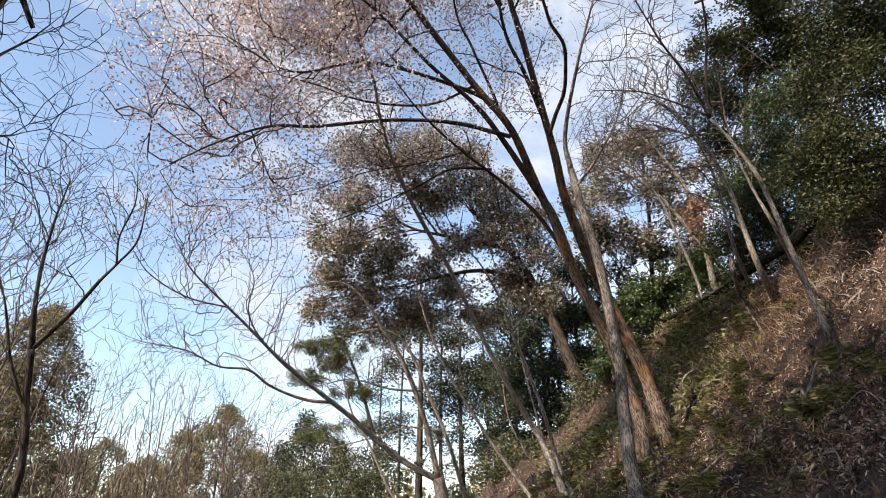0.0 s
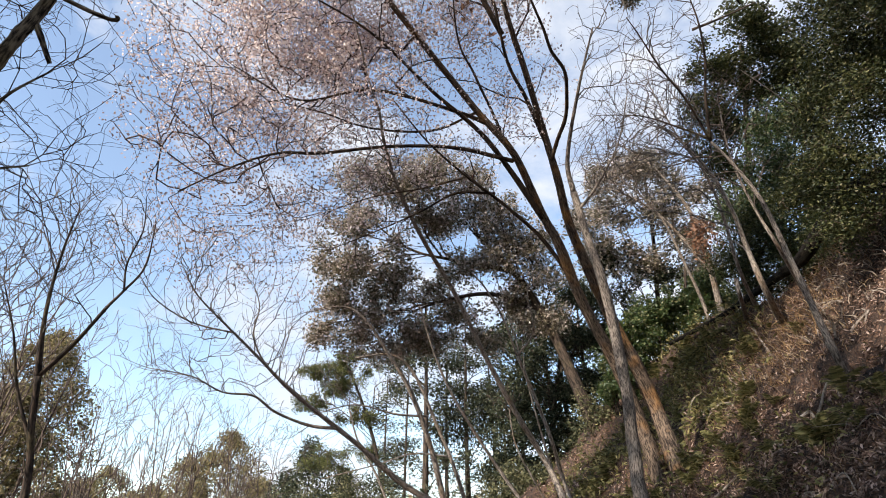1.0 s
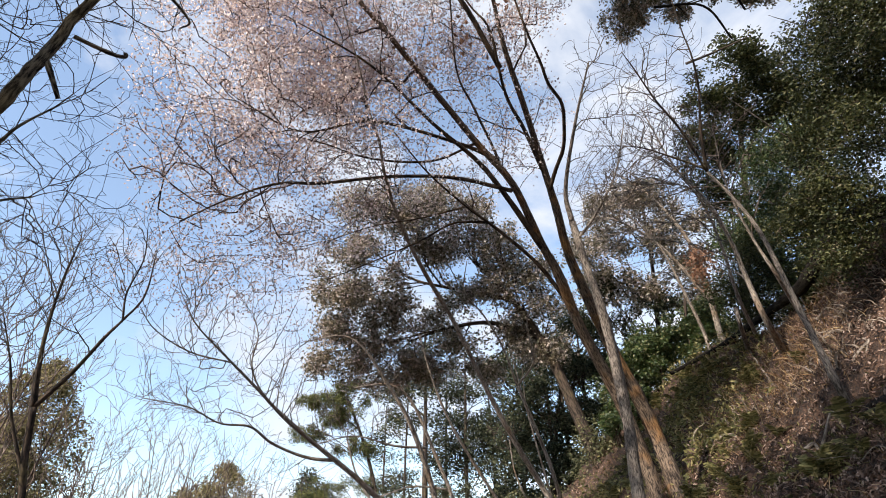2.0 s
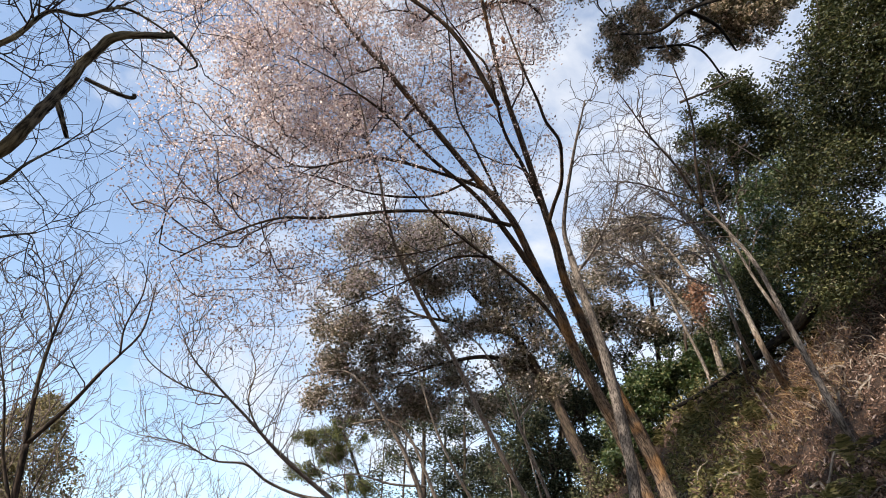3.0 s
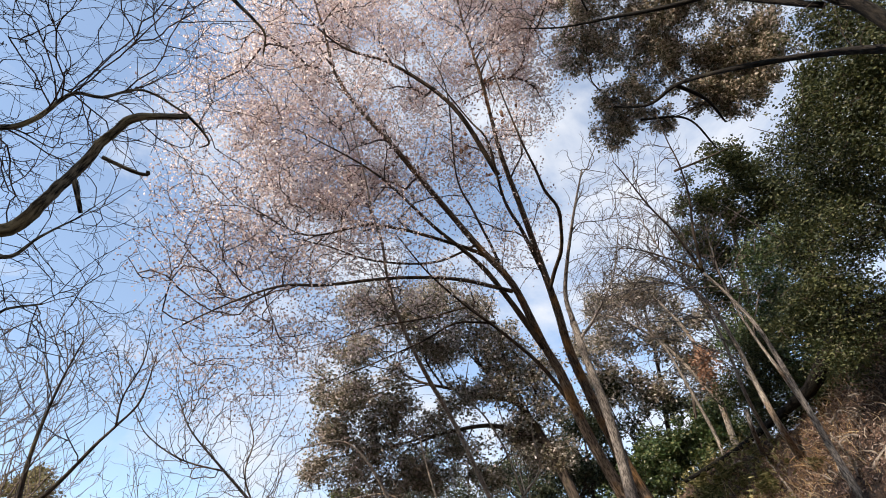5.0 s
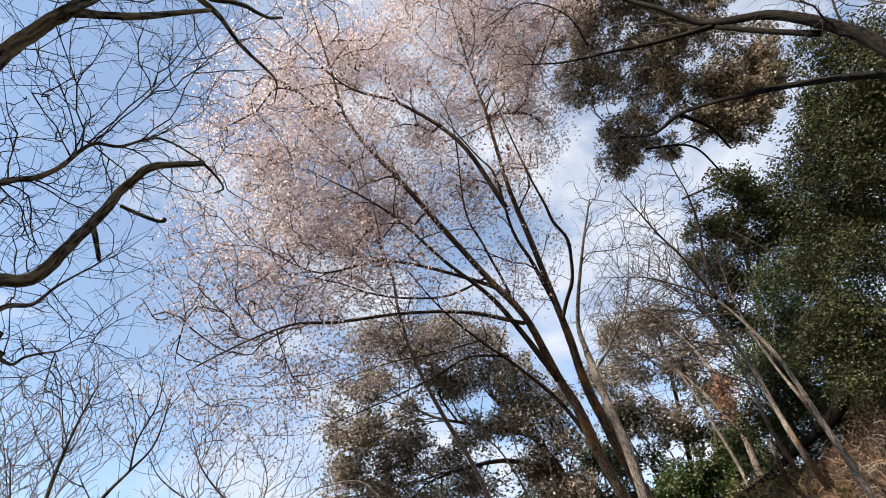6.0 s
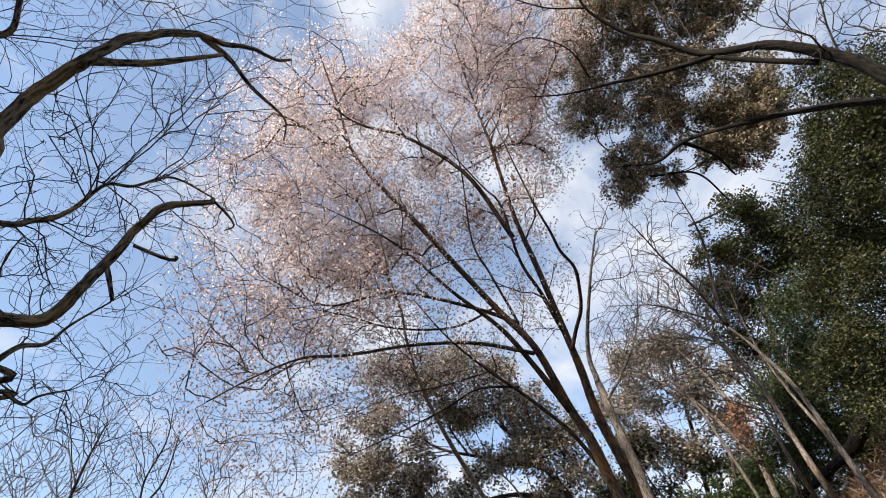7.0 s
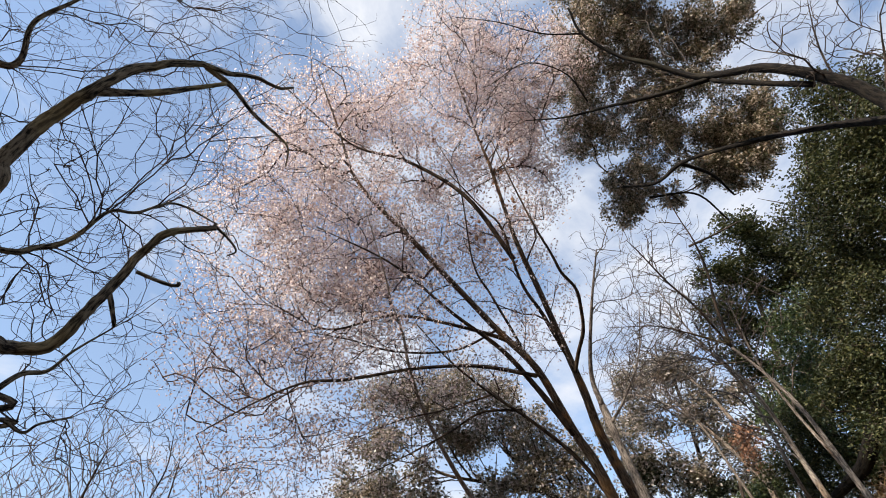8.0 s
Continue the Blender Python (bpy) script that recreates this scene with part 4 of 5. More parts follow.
evergreen("evergreen_tree", "dark small-leaved tree at the slope's edge", [(7.26, 16.90, 5.66), (7.53, 16.16, 7.72), (7.59, 15.31, 9.57)], 0.12, [
    ((5.83, 15.97, 6.99), (1.2, 1.0, 1.2), 150), ((6.82, 15.30, 7.74), (1.2, 1.0, 1.0), 130), ((8.02, 15.51, 8.71), (1.0, 1.0, 1.0), 100)], LEAF_DARK, 36, 0.06, 0.19)
evergreen("evergreen_tree", "dark evergreen standing close above the slope", [(8.22, 10.97, 7.02), (8.25, 10.44, 7.98), (8.28, 9.64, 9.15), (8.28, 8.84, 10.10)], 0.16, [
    ((8.28, 9.64, 9.15), (1.3, 1.2, 1.1), 190), ((8.14, 11.07, 9.31), (1.2, 1.2, 0.9), 130), ((8.18, 9.86, 7.87), (1.2, 1.0, 1.1), 170), ((8.18, 10.17, 10.47), (1.2, 1.2, 1.0), 140)], LEAF_DARK, 32, 0.044)
evergreen("evergreen_tree", "thin dark-stemmed tree with scattered leaves", [(9.48, 13.43, 8.59), (9.41, 12.86, 9.70), (9.23, 12.13, 10.94), (8.87, 11.35, 12.20)], 0.1, [
    ((8.97, 12.73, 10.38), (1.2, 1.0, 1.0), 45), ((8.77, 14.14, 10.50), (1.3, 1.0, 1.0), 60), ((9.68, 12.19, 10.39), (1.0, 1.0, 0.8), 36)], LEAF_DARK, 34, 0.06)
evergreen("evergreen_oak", "broad evergreen oak with grey-olive crown, on the hillside", [(4.50, 16.21, 4.03), (3.84, 15.98, 5.95), (3.07, 15.54, 7.77), (2.05, 15.03, 9.28), (0.83, 14.69, 10.51)], 0.26, lobes([(-2.14, 12.36, 10.87, 0.84), (-1.29, 12.74, 10.85, 0.82), (-0.32, 12.83, 11.49, 0.95), (0.78, 13.16, 11.36, 0.69), (-2.52, 12.82, 9.75, 0.80), (-3.07, 13.33, 8.68, 0.73), (-3.18, 13.95, 7.83, 0.77), (-2.36, 13.91, 8.71, 0.82), (-2.27, 14.97, 7.91, 0.85), (-1.44, 14.70, 8.73, 0.81), (-0.74, 13.57, 10.42, 0.65), (0.10, 14.01, 10.51, 0.78), (1.50, 14.12, 10.58, 0.99), (2.54, 14.33, 9.99, 0.86), (1.53, 14.91, 9.62, 0.92), (0.28, 15.14, 9.33, 0.68), (2.91, 14.99, 9.06, 0.76), (-1.13, 15.83, 7.70, 0.80), (0.29, 15.91, 8.12, 0.81), (2.07, 15.66, 8.40, 0.88), (3.19, 15.71, 7.84, 0.73), (-2.82, 15.58, 7.20, 0.67), (-1.82, 15.98, 7.11, 0.64), (-0.61, 16.20, 7.35, 0.65), (-3.68, 14.72, 7.27, 0.58), (1.01, 16.33, 7.51, 0.62), (-1.63, 14.34, 9.80, 0.49), (-0.43, 15.63, 8.77, 0.54)], 270, 0.8), LEAF_OAK, 16, 0.056, 0.16, loose=0.5,
    limbs=(([(2.74, 15.43, 8.20), (1.35, 15.40, 8.67), (-0.07, 15.52, 8.53), (-1.13, 15.63, 8.19)], 0.1, 0.03), ([(2.05, 15.03, 9.28), (0.28, 14.97, 9.65), (-1.14, 14.77, 9.94), (-2.35, 14.21, 10.63)], 0.09, 0.02)))


evergreen("evergreen_tree", "dark small-leaved evergreen behind the leaning stems", [(3.38, 19.98, 2.75), (3.64, 19.62, 5.31), (4.09, 18.41, 8.26)], 0.16, lobes([(1.78, 18.70, 8.47, 0.84), (2.98, 18.86, 7.56, 0.92), (4.09, 18.37, 8.36, 0.84), (4.40, 18.33, 6.59, 0.90), (2.51, 19.78, 6.35, 0.86), (3.59, 19.32, 5.35, 0.92), (1.78, 20.72, 4.51, 0.79), (3.10, 20.14, 3.85, 0.95), (5.02, 17.72, 8.01, 0.74), (4.68, 18.60, 5.12, 0.74), (6.10, 17.47, 9.18, 0.75), (7.16, 16.72, 9.92, 0.75), (4.65, 17.03, 9.64, 0.65), (5.21, 16.46, 10.45, 0.65), (4.13, 17.45, 9.50, 0.57), (5.48, 17.20, 8.13, 0.64), (5.02, 17.23, 8.97, 0.57)], 150, 0.8), LEAF_NEEDLE, 20, 0.06, 0.16)


def on_ground(x, y, sink=0.08):
    return (x, y, ground_height(x, y) - sink)


def conifer(name, label, top, halfwidth, leaf_mat, n=420, each=13, size=0.17, low=0.05, lean=0.8, group="", trunk_r=0.16, spread=0.3):
    """A tree with one straight stem and sprays of foliage in a cone; top is its tip."""
    base = on_ground(top[0], top[1])
    tr = Tree(name, base, label, "tree", BARK_DARK, BARK_DARK, group)
    tall = top[2] - base[2]
    tr.limb([base, (top[0] + 0.1, top[1], base[2] + tall * 0.5), top], trunk_r, 0.02, "trunk", 8)
    u = rng.uniform(low, 1.0, n) ** 0.85
    ang = rng.uniform(0, 2 * np.pi, n)
    bumps = 1 + 0.22 * np.sin(ang * 3 + u * 17) + 0.18 * rng.standard_normal(n)
    r = halfwidth * (1 - u ** 2.2) ** lean * rng.uniform(0.35, 1.0, n) ** 0.5 * bumps
    at = np.stack([top[0] + r * np.cos(ang), top[1] + r * np.sin(ang), base[2] + tall * u - 0.12 * r], -1)
    tr.grow(at[:: 3], 0.6, 0.006, 0.04, reach=20)
    tr.leaves(at, each, spread, size, leaf_mat, flat=0.2)
    return tr


# ---------------------------------------------------------------- far trees over the valley
for top, half, n in (((-18.57, 24.36, 10.84), 3.4, 650), ((-18.36, 22.90, 7.83), 3.4, 525), ((-14.28, 36.73, 8.47), 4.7, 700), ((-17.25, 37.90, 7.09), 4.2, 525), ((-23.26, 39.37, 6.63), 6.0, 700),
                     ((-20.03, 38.99, 5.42), 5.2, 575), ((-21.04, 22.99, 8.87), 3.9, 525), ((-13.51, 41.61, 6.25), 4.2, 525), ((-25.92, 40.15, 6.09), 5.2, 525), ((-23.82, 22.81, 9.85), 4.2, 525)):
    conifer("cypress_tree", "far cypress with olive-brown winter foliage", top, half, LEAF_CYPRESS, n, each=60, group="far cypresses", lean=0.6, size=0.085, spread=0.26)
for top, half, n in (((-7.92, 32.58, 7.27), 2.6, 380), ((-9.69, 34.42, 5.77), 2.8, 380), ((-5.88, 32.24, 5.50), 2.6, 360)):
    conifer("pine_tree", "far dark green pine over the valley", top, half, LEAF_NEEDLE, n, 40, 0.09, group="far pines")
evergreen("pine_tree", "umbrella-topped pine with yellow-green needles", [(-2.81, 29.82, -0.15), (-3.48, 29.61, 4.91), (-4.34, 29.00, 7.96), (-5.30, 28.24, 10.21)], 0.2, [
    ((-6.60, 28.06, 9.91), (1.5, 1.5, 0.5), 120), ((-4.72, 28.25, 10.53), (1.5, 1.5, 0.45), 110), ((-5.57, 28.45, 9.34), (1.9, 1.6, 0.45), 120), ((-6.96, 28.37, 8.41), (1.2, 1.3, 0.4), 70), ((-4.62, 28.98, 7.81), (1.7, 1.5, 0.5), 90), ((-6.23, 29.04, 5.81), (1.9, 1.5, 0.6), 90), ((-4.09, 30.39, 6.15), (1.6, 1.5, 0.55), 80)],
    LEAF_PINE, 60, 0.05, 0.16, flat=0.5)


def tall_pine(x, y, top, low, reach, leaf_mat, n, r0):
    """A tall slim stem with thin tiers of foliage between two heights."""
    base = on_ground(x, y)
    tr = Tree("tall_pine", base, "tall slim dark-stemmed pine with sparse tiers of needles", "tree", BARK_DARK, BARK_DARK, "tall pines behind")
    sway = rng.uniform(-0.25, 0.25, 2)
    tr.limb([base, (x + sway[0], y, base[2] + (top - base[2]) * 0.45), (x, y + sway[1], top)], r0, 0.03, "trunk", 8)
    tiers = rng.uniform(low, top, max(3, n // 16))
    z = np.repeat(tiers, 16) + rng.standard_normal(len(tiers) * 16) * 0.15
    ang = np.repeat(rng.uniform(0, 6.28, len(tiers)), 16) + rng.standard_normal(len(z)) * 0.5
    r = reach * rng.uniform(0.25, 1.0, len(z)) * (1.1 - 0.5 * (z - low) / (top - low))
    at = np.stack([x + r * np.cos(ang), y + r * np.sin(ang), z], -1)
    tr.grow(at, 0.5, 0.006, 0.035, reach=20)
    tr.leaves(at, 30, 0.22, 0.06, leaf_mat, flat=0.4, long=2.4)
    return tr


for (x, y, z), r0, n in (((-0.97, 22.55, 9.76), 0.17, 190), ((-0.03, 25.66, 10.00), 0.11, 160), ((0.84, 24.53, 10.19), 0.14, 170), ((-1.75, 23.93, 8.63), 0.08, 130), ((1.96, 25.98, 8.67), 0.09, 240),
                         ((3.10, 23.65, 9.08), 0.10, 300), ((4.03, 21.29, 9.30), 0.11, 320), ((4.55, 20.39, 8.50), 0.10, 300), ((5.01, 19.18, 8.54), 0.09, 280), ((-3.08, 27.12, 7.83), 0.09, 140), ((2.31, 23.47, 6.03), 0.08, 240)):
    tall_pine(x, y, z + 1.6, z - 6.5, 2.3, LEAF_NEEDLE, int(n * 1.2), r0 * 1.25)
for x, y, z, r in [(5.18, 14.71, 6.67, 0.80), (5.99, 14.59, 7.40, 0.75), (6.85, 14.27, 7.79, 0.65), (4.58, 14.79, 5.63, 0.80), (7.52, 13.79, 8.11, 0.60)]:
    evergreen("broadleaf_shrub", "green broad-leaved shrub beyond the fallen log", [(x, y, ground_height(x, y) - 0.05), (x, y, z - 0.3 * r), (x, y, z)], 0.04, [((x, y, z), (r, r, r), int(170 * r))], LEAF_DARK, 30, 0.055, 0.12, r1=0.012, group="shrubs by the log")
for at, r, n in (((1.77, 18.83, 3.44), (1.3, 1.0, 0.9), 150), ((-2.79, 18.75, 2.84), (1.6, 1.2, 1.0), 170), ((-4.47, 19.46, 2.72), (1.6, 1.2, 0.9), 150), ((4.26, 16.11, 4.97), (1.0, 1.0, 0.9), 120), ((2.57, 16.70, 3.47), (1.0, 0.8, 0.6), 90)):
    evergreen("evergreen_shrub", "grey-olive evergreen shrub below the pines", [(at[0], at[1], min(ground_height(at[0], at[1]), at[2] - 1.2) - 0.05), (at[0] + 0.1, at[1], at[2] - 0.5), at], 0.05, [(at, r, n)], LEAF_SHRUB, 24, 0.05, r1=0.015, group="shrubs below the pines")

far = []
for a in np.linspace(-62, 32, 150):
    d = rng.uniform(58, 95)
    x, y = d * math.sin(radians(a)), d * math.cos(radians(a))
    tall = rng.uniform(6.0, 10.5) + (3.0 if a > 2 else 0.0)
    far.append(blob((x, y, ground_height(x, y) + tall * 0.5), (2.8, 2.8, tall * 0.55), 300, 0.4))
woods = leaf_mesh("far_woods", np.vstack(far), 0.5, LEAF_CYPRESS, None, 0.2, 1.8)
tagged(woods, "far olive-brown woods across the valley", "woods", kind="stuff")

# ---------------------------------------------------------------- bare trees of the valley side
near_bare = Tree("bare_tree", on_ground(-5.6, 7.6), "dark crooked bare tree with forking branches", "tree", BARK_DARK, TWIG_GREY)
near_bare.limb([on_ground(-5.55, 7.5, 0.15), (-5.41, 7.44, 1.77), (-5.42, 7.39, 2.43), (-5.50, 7.22, 3.11), (-5.52, 7.06, 3.69)], 0.07, 0.05, "trunk", 9, 0.1)
near_bare.limb([(-5.52, 7.06, 3.69), (-5.53, 6.87, 4.21), (-5.49, 6.68, 4.75), (-5.37, 6.47, 5.34), (-5.20, 6.27, 5.87)], 0.042, 0.01, rough=0.1)
near_bare.limb([(-5.52, 7.06, 3.69), (-5.13, 7.04, 4.21), (-4.84, 6.96, 4.62), (-4.66, 6.96, 4.90), (-4.38, 6.84, 5.23), (-4.26, 6.60, 5.79)], 0.038, 0.01, rough=0.1)
near_bare.limb([(-4.66, 6.96, 4.90), (-4.63, 6.80, 5.26), (-4.45, 6.65, 5.73), (-4.39, 6.40, 6.15)], 0.02, 0.006)
near_bare.limb([(-5.46, 7.30, 2.83), (-5.74, 7.06, 3.52), (-5.84, 6.75, 4.20), (-6.01, 6.47, 4.82)], 0.03, 0.008)
near_bare.grow(np.vstack([blob((-5.40, 6.40, 5.40), (1.0, 0.8, 1.2), 300), blob((-5.85, 6.12, 5.67), (1.0, 0.8, 1.2), 220), blob((-4.50, 6.53, 5.85), (0.6, 0.6, 0.6), 110), blob((-5.05, 6.27, 6.05), (0.9, 0.8, 0.7), 150)]), 0.16, 0.0024, 0.016, wiggle=0.09, power=0.38, rise=-0.1, up=0.7, spurs=0.05)


def vase_tree(x, y, top, spread, n, r0, stems=3):
    """A bare tree or tall bush: stems that part low down and fan upwards."""
    base = on_ground(x, y)
    tr = Tree("bare_tree", base, "slim bare grey-brown tree fanning upwards", "tree", TWIG_BROWN, TWIG_BROWN, "bare trees by the valley")
    tall = top - base[2]
    for k in range(stems):
        a = rng.uniform(0, 6.28)
        dx, dy = spread * 0.45 * math.cos(a), spread * 0.45 * math.sin(a)
        tr.limb([base, (x + dx * 0.25, y + dy * 0.25, base[2] + tall * 0.35), (x + dx * 0.6, y + dy * 0.6, base[2] + tall * 0.62), (x + dx, y + dy, base[2] + tall * 0.85)], r0, 0.006, "trunk" if k == 0 else "limb", 7, 0.1)
    u = rng.uniform(0.3, 1.0, n)
    ang = rng.uniform(0, 6.28, n)
    r = spread * u ** 1.4 * rng.uniform(0.1, 1, n) ** 0.5
    at = np.stack([x + r * np.cos(ang), y + r * np.sin(ang), base[2] + tall * u], -1)
    tr.grow(at, 0.24, 0.0046, 0.02, wiggle=0.06, rise=-0.1, power=0.4, spurs=0.05, spur=0.12, up=0.9)
    return tr


for (x, y, z), sp, n in (((-7.10, 11.51, 5.24), 0.9, 170), ((-6.36, 12.99, 5.56), 0.9, 160), ((-7.09, 10.51, 4.46), 0.8, 130), ((-5.30, 14.64, 5.27), 0.9, 140), ((-7.92, 14.56, 5.40), 0.9, 130), ((-5.34, 12.55, 4.75), 0.7, 120),
                         ((-5.00, 15.91, 4.93), 0.8, 110), ((-6.92, 8.91, 5.69), 0.9, 190), ((-7.42, 8.72, 5.17), 0.9, 160), ((-6.56, 7.35, 6.49), 1.2, 240), ((-6.52, 6.40, 5.67), 1.2, 240), ((-5.69, 11.48, 3.77), 0.7, 100), ((-4.45, 12.04, 3.64), 0.6, 90), ((-6.22, 10.05, 3.70), 0.7, 110)):
    vase_tree(x, y, z, sp * 1.2, n * 3, 0.034)
for (x, y, z), sp in (((-5.82, 9.26, 2.72), 0.6), ((-5.73, 10.48, 2.77), 0.7), ((-5.07, 10.80, 2.91), 0.7), ((-4.33, 11.12, 2.84), 0.7), ((-6.40, 8.87, 2.76), 0.7), ((-3.93, 12.33, 2.86), 0.7), ((-4.91, 9.81, 2.43), 0.6), ((-4.26, 10.11, 2.36), 0.6)):
    base = on_ground(x, y)
    tr = Tree("bare_shrub", base, "tangled straw-brown leafless shrub", "shrub", TWIG_BROWN, TWIG_BROWN, "bare shrubs by the valley")
    tr.limb([base, (x, y, base[2] + (z - base[2]) * 0.6)], 0.02, 0.012, "trunk", 6)
    u = rng.uniform(0.2, 1.0, 330)
    ang = rng.uniform(0, 6.28, 330)
    at = np.stack([x + sp * 1.3 * u * np.cos(ang), y + sp * u * np.sin(ang), base[2] + (z - base[2]) * u], -1)
    tr.grow(at, 0.24, 0.003, 0.012, rise=-0.06, up=0.7, spurs=0.05)

# ---------------------------------------------------------------- unseen trees added behind the viewer to shade the lower slope
for x, y, tall, dense in ((-4.6, -3.0, 15.2, 7), (-4.5, -5.5, 13.5, 9), (-8.0, -4.5, 14.5, 15), (-1.5, -8.5, 13.0, 15), (-6.0, -9.0, 14.5, 15), (-11.0, -3.5, 15.0, 15), (-10.5, -8.5, 15.0, 15)):
    zz = ground_height(x, y)
    evergreen("evergreen_tree", "unseen evergreen tree added to shade the slope", [(x, y, zz - 0.1), (x, y, zz + tall * 0.5), (x, y, zz + tall * 0.85)], 0.2, [
        ((x, y, zz + tall * 0.82), (2.5, 2.5, 2.2), 200), ((x, y, zz + tall * 0.62), (2.8, 2.8, 2.2), 220), ((x, y, zz + tall * 0.42), (2.8, 2.8, 2.0), 180)], LEAF_DARK, dense, 0.13, 0.3, group="evergreens by the path")

# ---------------------------------------------------------------- the slope: log, litter, ferns, sticks
log = thing("fallen_log", (6.94, 11.15, 6.44), "thick dark fallen trunk lying along the slope's brow", "log")


def log_part(name, pts, r0, r1, mat, parent, sides=12, rough=0.1):
    p = spline(pts)
    me = tube_mesh(name, p, np.linspace(r0, r1, len(p)), sides, rough, mat)
    ob = new(name, me)
    if parent is not None:
        ob.parent = parent
        ob.matrix_parent_inverse = Matrix.Translation(parent.location).inverted()
    return ob


# The log takes the same bark, darkened in place of shade.
log_part("trunk", [(7.68, 6.93, 6.99), (7.52, 7.58, 7.22), (7.40, 8.21, 7.35), (7.29, 8.92, 7.09), (7.17, 9.60, 6.77), (7.10, 10.20, 6.75)], 0.19, 0.11, BARK_SHADE, log, 16)
log_part("limb", [(7.13, 10.05, 6.74), (6.95, 11.10, 6.70), (6.58, 12.34, 6.57), (5.79, 13.51, 6.35)], 0.10, 0.045, BARK_SHADE, log)
log_part("limb", [(7.34, 8.09, 7.39), (7.37, 7.71, 7.24), (7.33, 7.34, 6.93)], 0.04, 0.02, BARK_PALE, log)


def surface(x, y):
    """A point of the ground and the ground's normal there."""
    h = ground_height(x, y)
    nx, ny = h - ground_height(x + 0.08, y), h - ground_height(x, y + 0.08)
    v = Vector((nx / 0.08, ny / 0.08, 1)).normalized()
    return (x, y, h), v


LITTER = leaf_material("dry_leaf", [(0.0, (0.018, 0.011, 0.008)), (0.4, (0.105, 0.058, 0.04)), (0.8, (0.24, 0.15, 0.112)), (1.0, (0.52, 0.385, 0.32))], 0.1)
STRAW = leaf_material("dead_bracken", [(0.0, (0.12, 0.07, 0.035)), (0.5, (0.32, 0.18, 0.08)), (1.0, (0.55, 0.42, 0.25))], 0.25)
FERN = leaf_material("fern_green", [(0.0, (0.05, 0.05, 0.018)), (0.5, (0.15, 0.14, 0.05)), (1.0, (0.36, 0.29, 0.13))], 0.35)


def litter(name, count, x0, x1, y0, y1, size, mat, label, lift=0.03, tilt=0.6):
    at, d, e = [], [], []
    while len(at) < count:
        x, y = rng.uniform(x0, x1), rng.uniform(y0, y1)
        u = x + 0.3 * y - 2.3
        if u < -2 or u > 11.5:
            continue
        p, nrm = surface(x, y)
        a = Vector(rng.standard_normal(3))
        a = (a - nrm * a.dot(nrm)).normalized()
        a = (a + nrm * rng.normal(0, tilt)).normalized()
        c = (nrm + Vector(rng.standard_normal(3)) * tilt).cross(a).normalized()
        at.append((p[0], p[1], p[2] + lift * rng.uniform(0.3, 1.5)))
        d.append(a)
        e.append(c)
    at, d, e = np.array(at), np.array(d), np.array(e)
    nn = np.cross(d, e)
    s = (size * rng.uniform(0.5, 1.35, len(at)))[:, None]
    curl = rng.uniform(-0.1, 0.35, len(at))[:, None]
    w1, w2 = rng.uniform(0.14, 0.38, (2, len(at), 1))
    v = np.stack([at - d * s * 0.8 + nn * s * curl * 0.5, at - d * s * 0.2 + e * s * w1 + nn * s * curl, at + d * s * 0.3 + e * s * w2 * 0.8 + nn * s * curl, at + d * s * 0.85 + nn * s * curl * 0.9,
                  at + d * s * 0.25 - e * s * w1 * 0.8 + nn * s * curl, at - d * s * 0.25 - e * s * w2 + nn * s * curl, at], 1).reshape(-1, 3)
    o = np.arange(len(at))[:, None] * 7
    f = np.concatenate([o + [[6, 0, 1]], o + [[6, 1, 2]], o + [[6, 2, 3]], o + [[6, 3, 4]], o + [[6, 4, 5]], o + [[6, 5, 0]]], 1).reshape(-1, 3)
    return tagged(mesh_object(name, v, f, mat, None, False), label, "leaf litter", kind="stuff")


litter("leaf_litter", 44000, 0.5, 7.5, 3.0, 10.5, 0.037, LITTER, "fallen dry brown leaves covering the slope")
litter("leaf_litter", 12000, 3.6, 6.6, 3.6, 7.2, 0.045, LITTER, "large fallen brown leaves on the lower slope")
litter("leaf_litter", 32000, 0.0, 12.0, 6.0, 18.0, 0.042, LITTER, "fallen dry brown leaves covering the upper slope")


def strands(name, spots, each, spread, length, mat, label, droop=0.5, thick=0.0):
    """Thin bent stalks standing up from the ground, three joints each."""
    vs, fs = [], []
    for (cx, cy, _z) in spots:
        for _ in range(each):
            x, y = cx + rng.normal(0, spread), cy + rng.normal(0, spread)
            p, nrm = surface(x, y)
            ln = length * rng.uniform(0.4, 1.3)
            way = (nrm * 0.6 + Vector((0, 0, 0.7)) + Vector(rng.standard_normal(3)) * 0.55).normalized()
            side = way.cross(Vector(rng.standard_normal(3))).normalized() * (rng.uniform(0.003, 0.008) + thick)
            q = Vector(p) - nrm * 0.03
            o = len(vs)
            for k in range(5):
                w = side * (1 - k / 5)
                vs += [tuple(q - w), tuple(q + w)]
                q = q + way * ln / 4
                way = (way + Vector((-0.12, -0.06, -droop * 0.5)) + Vector(rng.standard_normal(3)) * 0.12).normalized()
            for k in range(4):
                fs.append((o + 2 * k, o + 2 * k + 1, o + 2 * k + 3, o + 2 * k + 2))
    return tagged(mesh_object(name, vs, fs, mat, None, False), label, "dead stalks", kind="stuff")


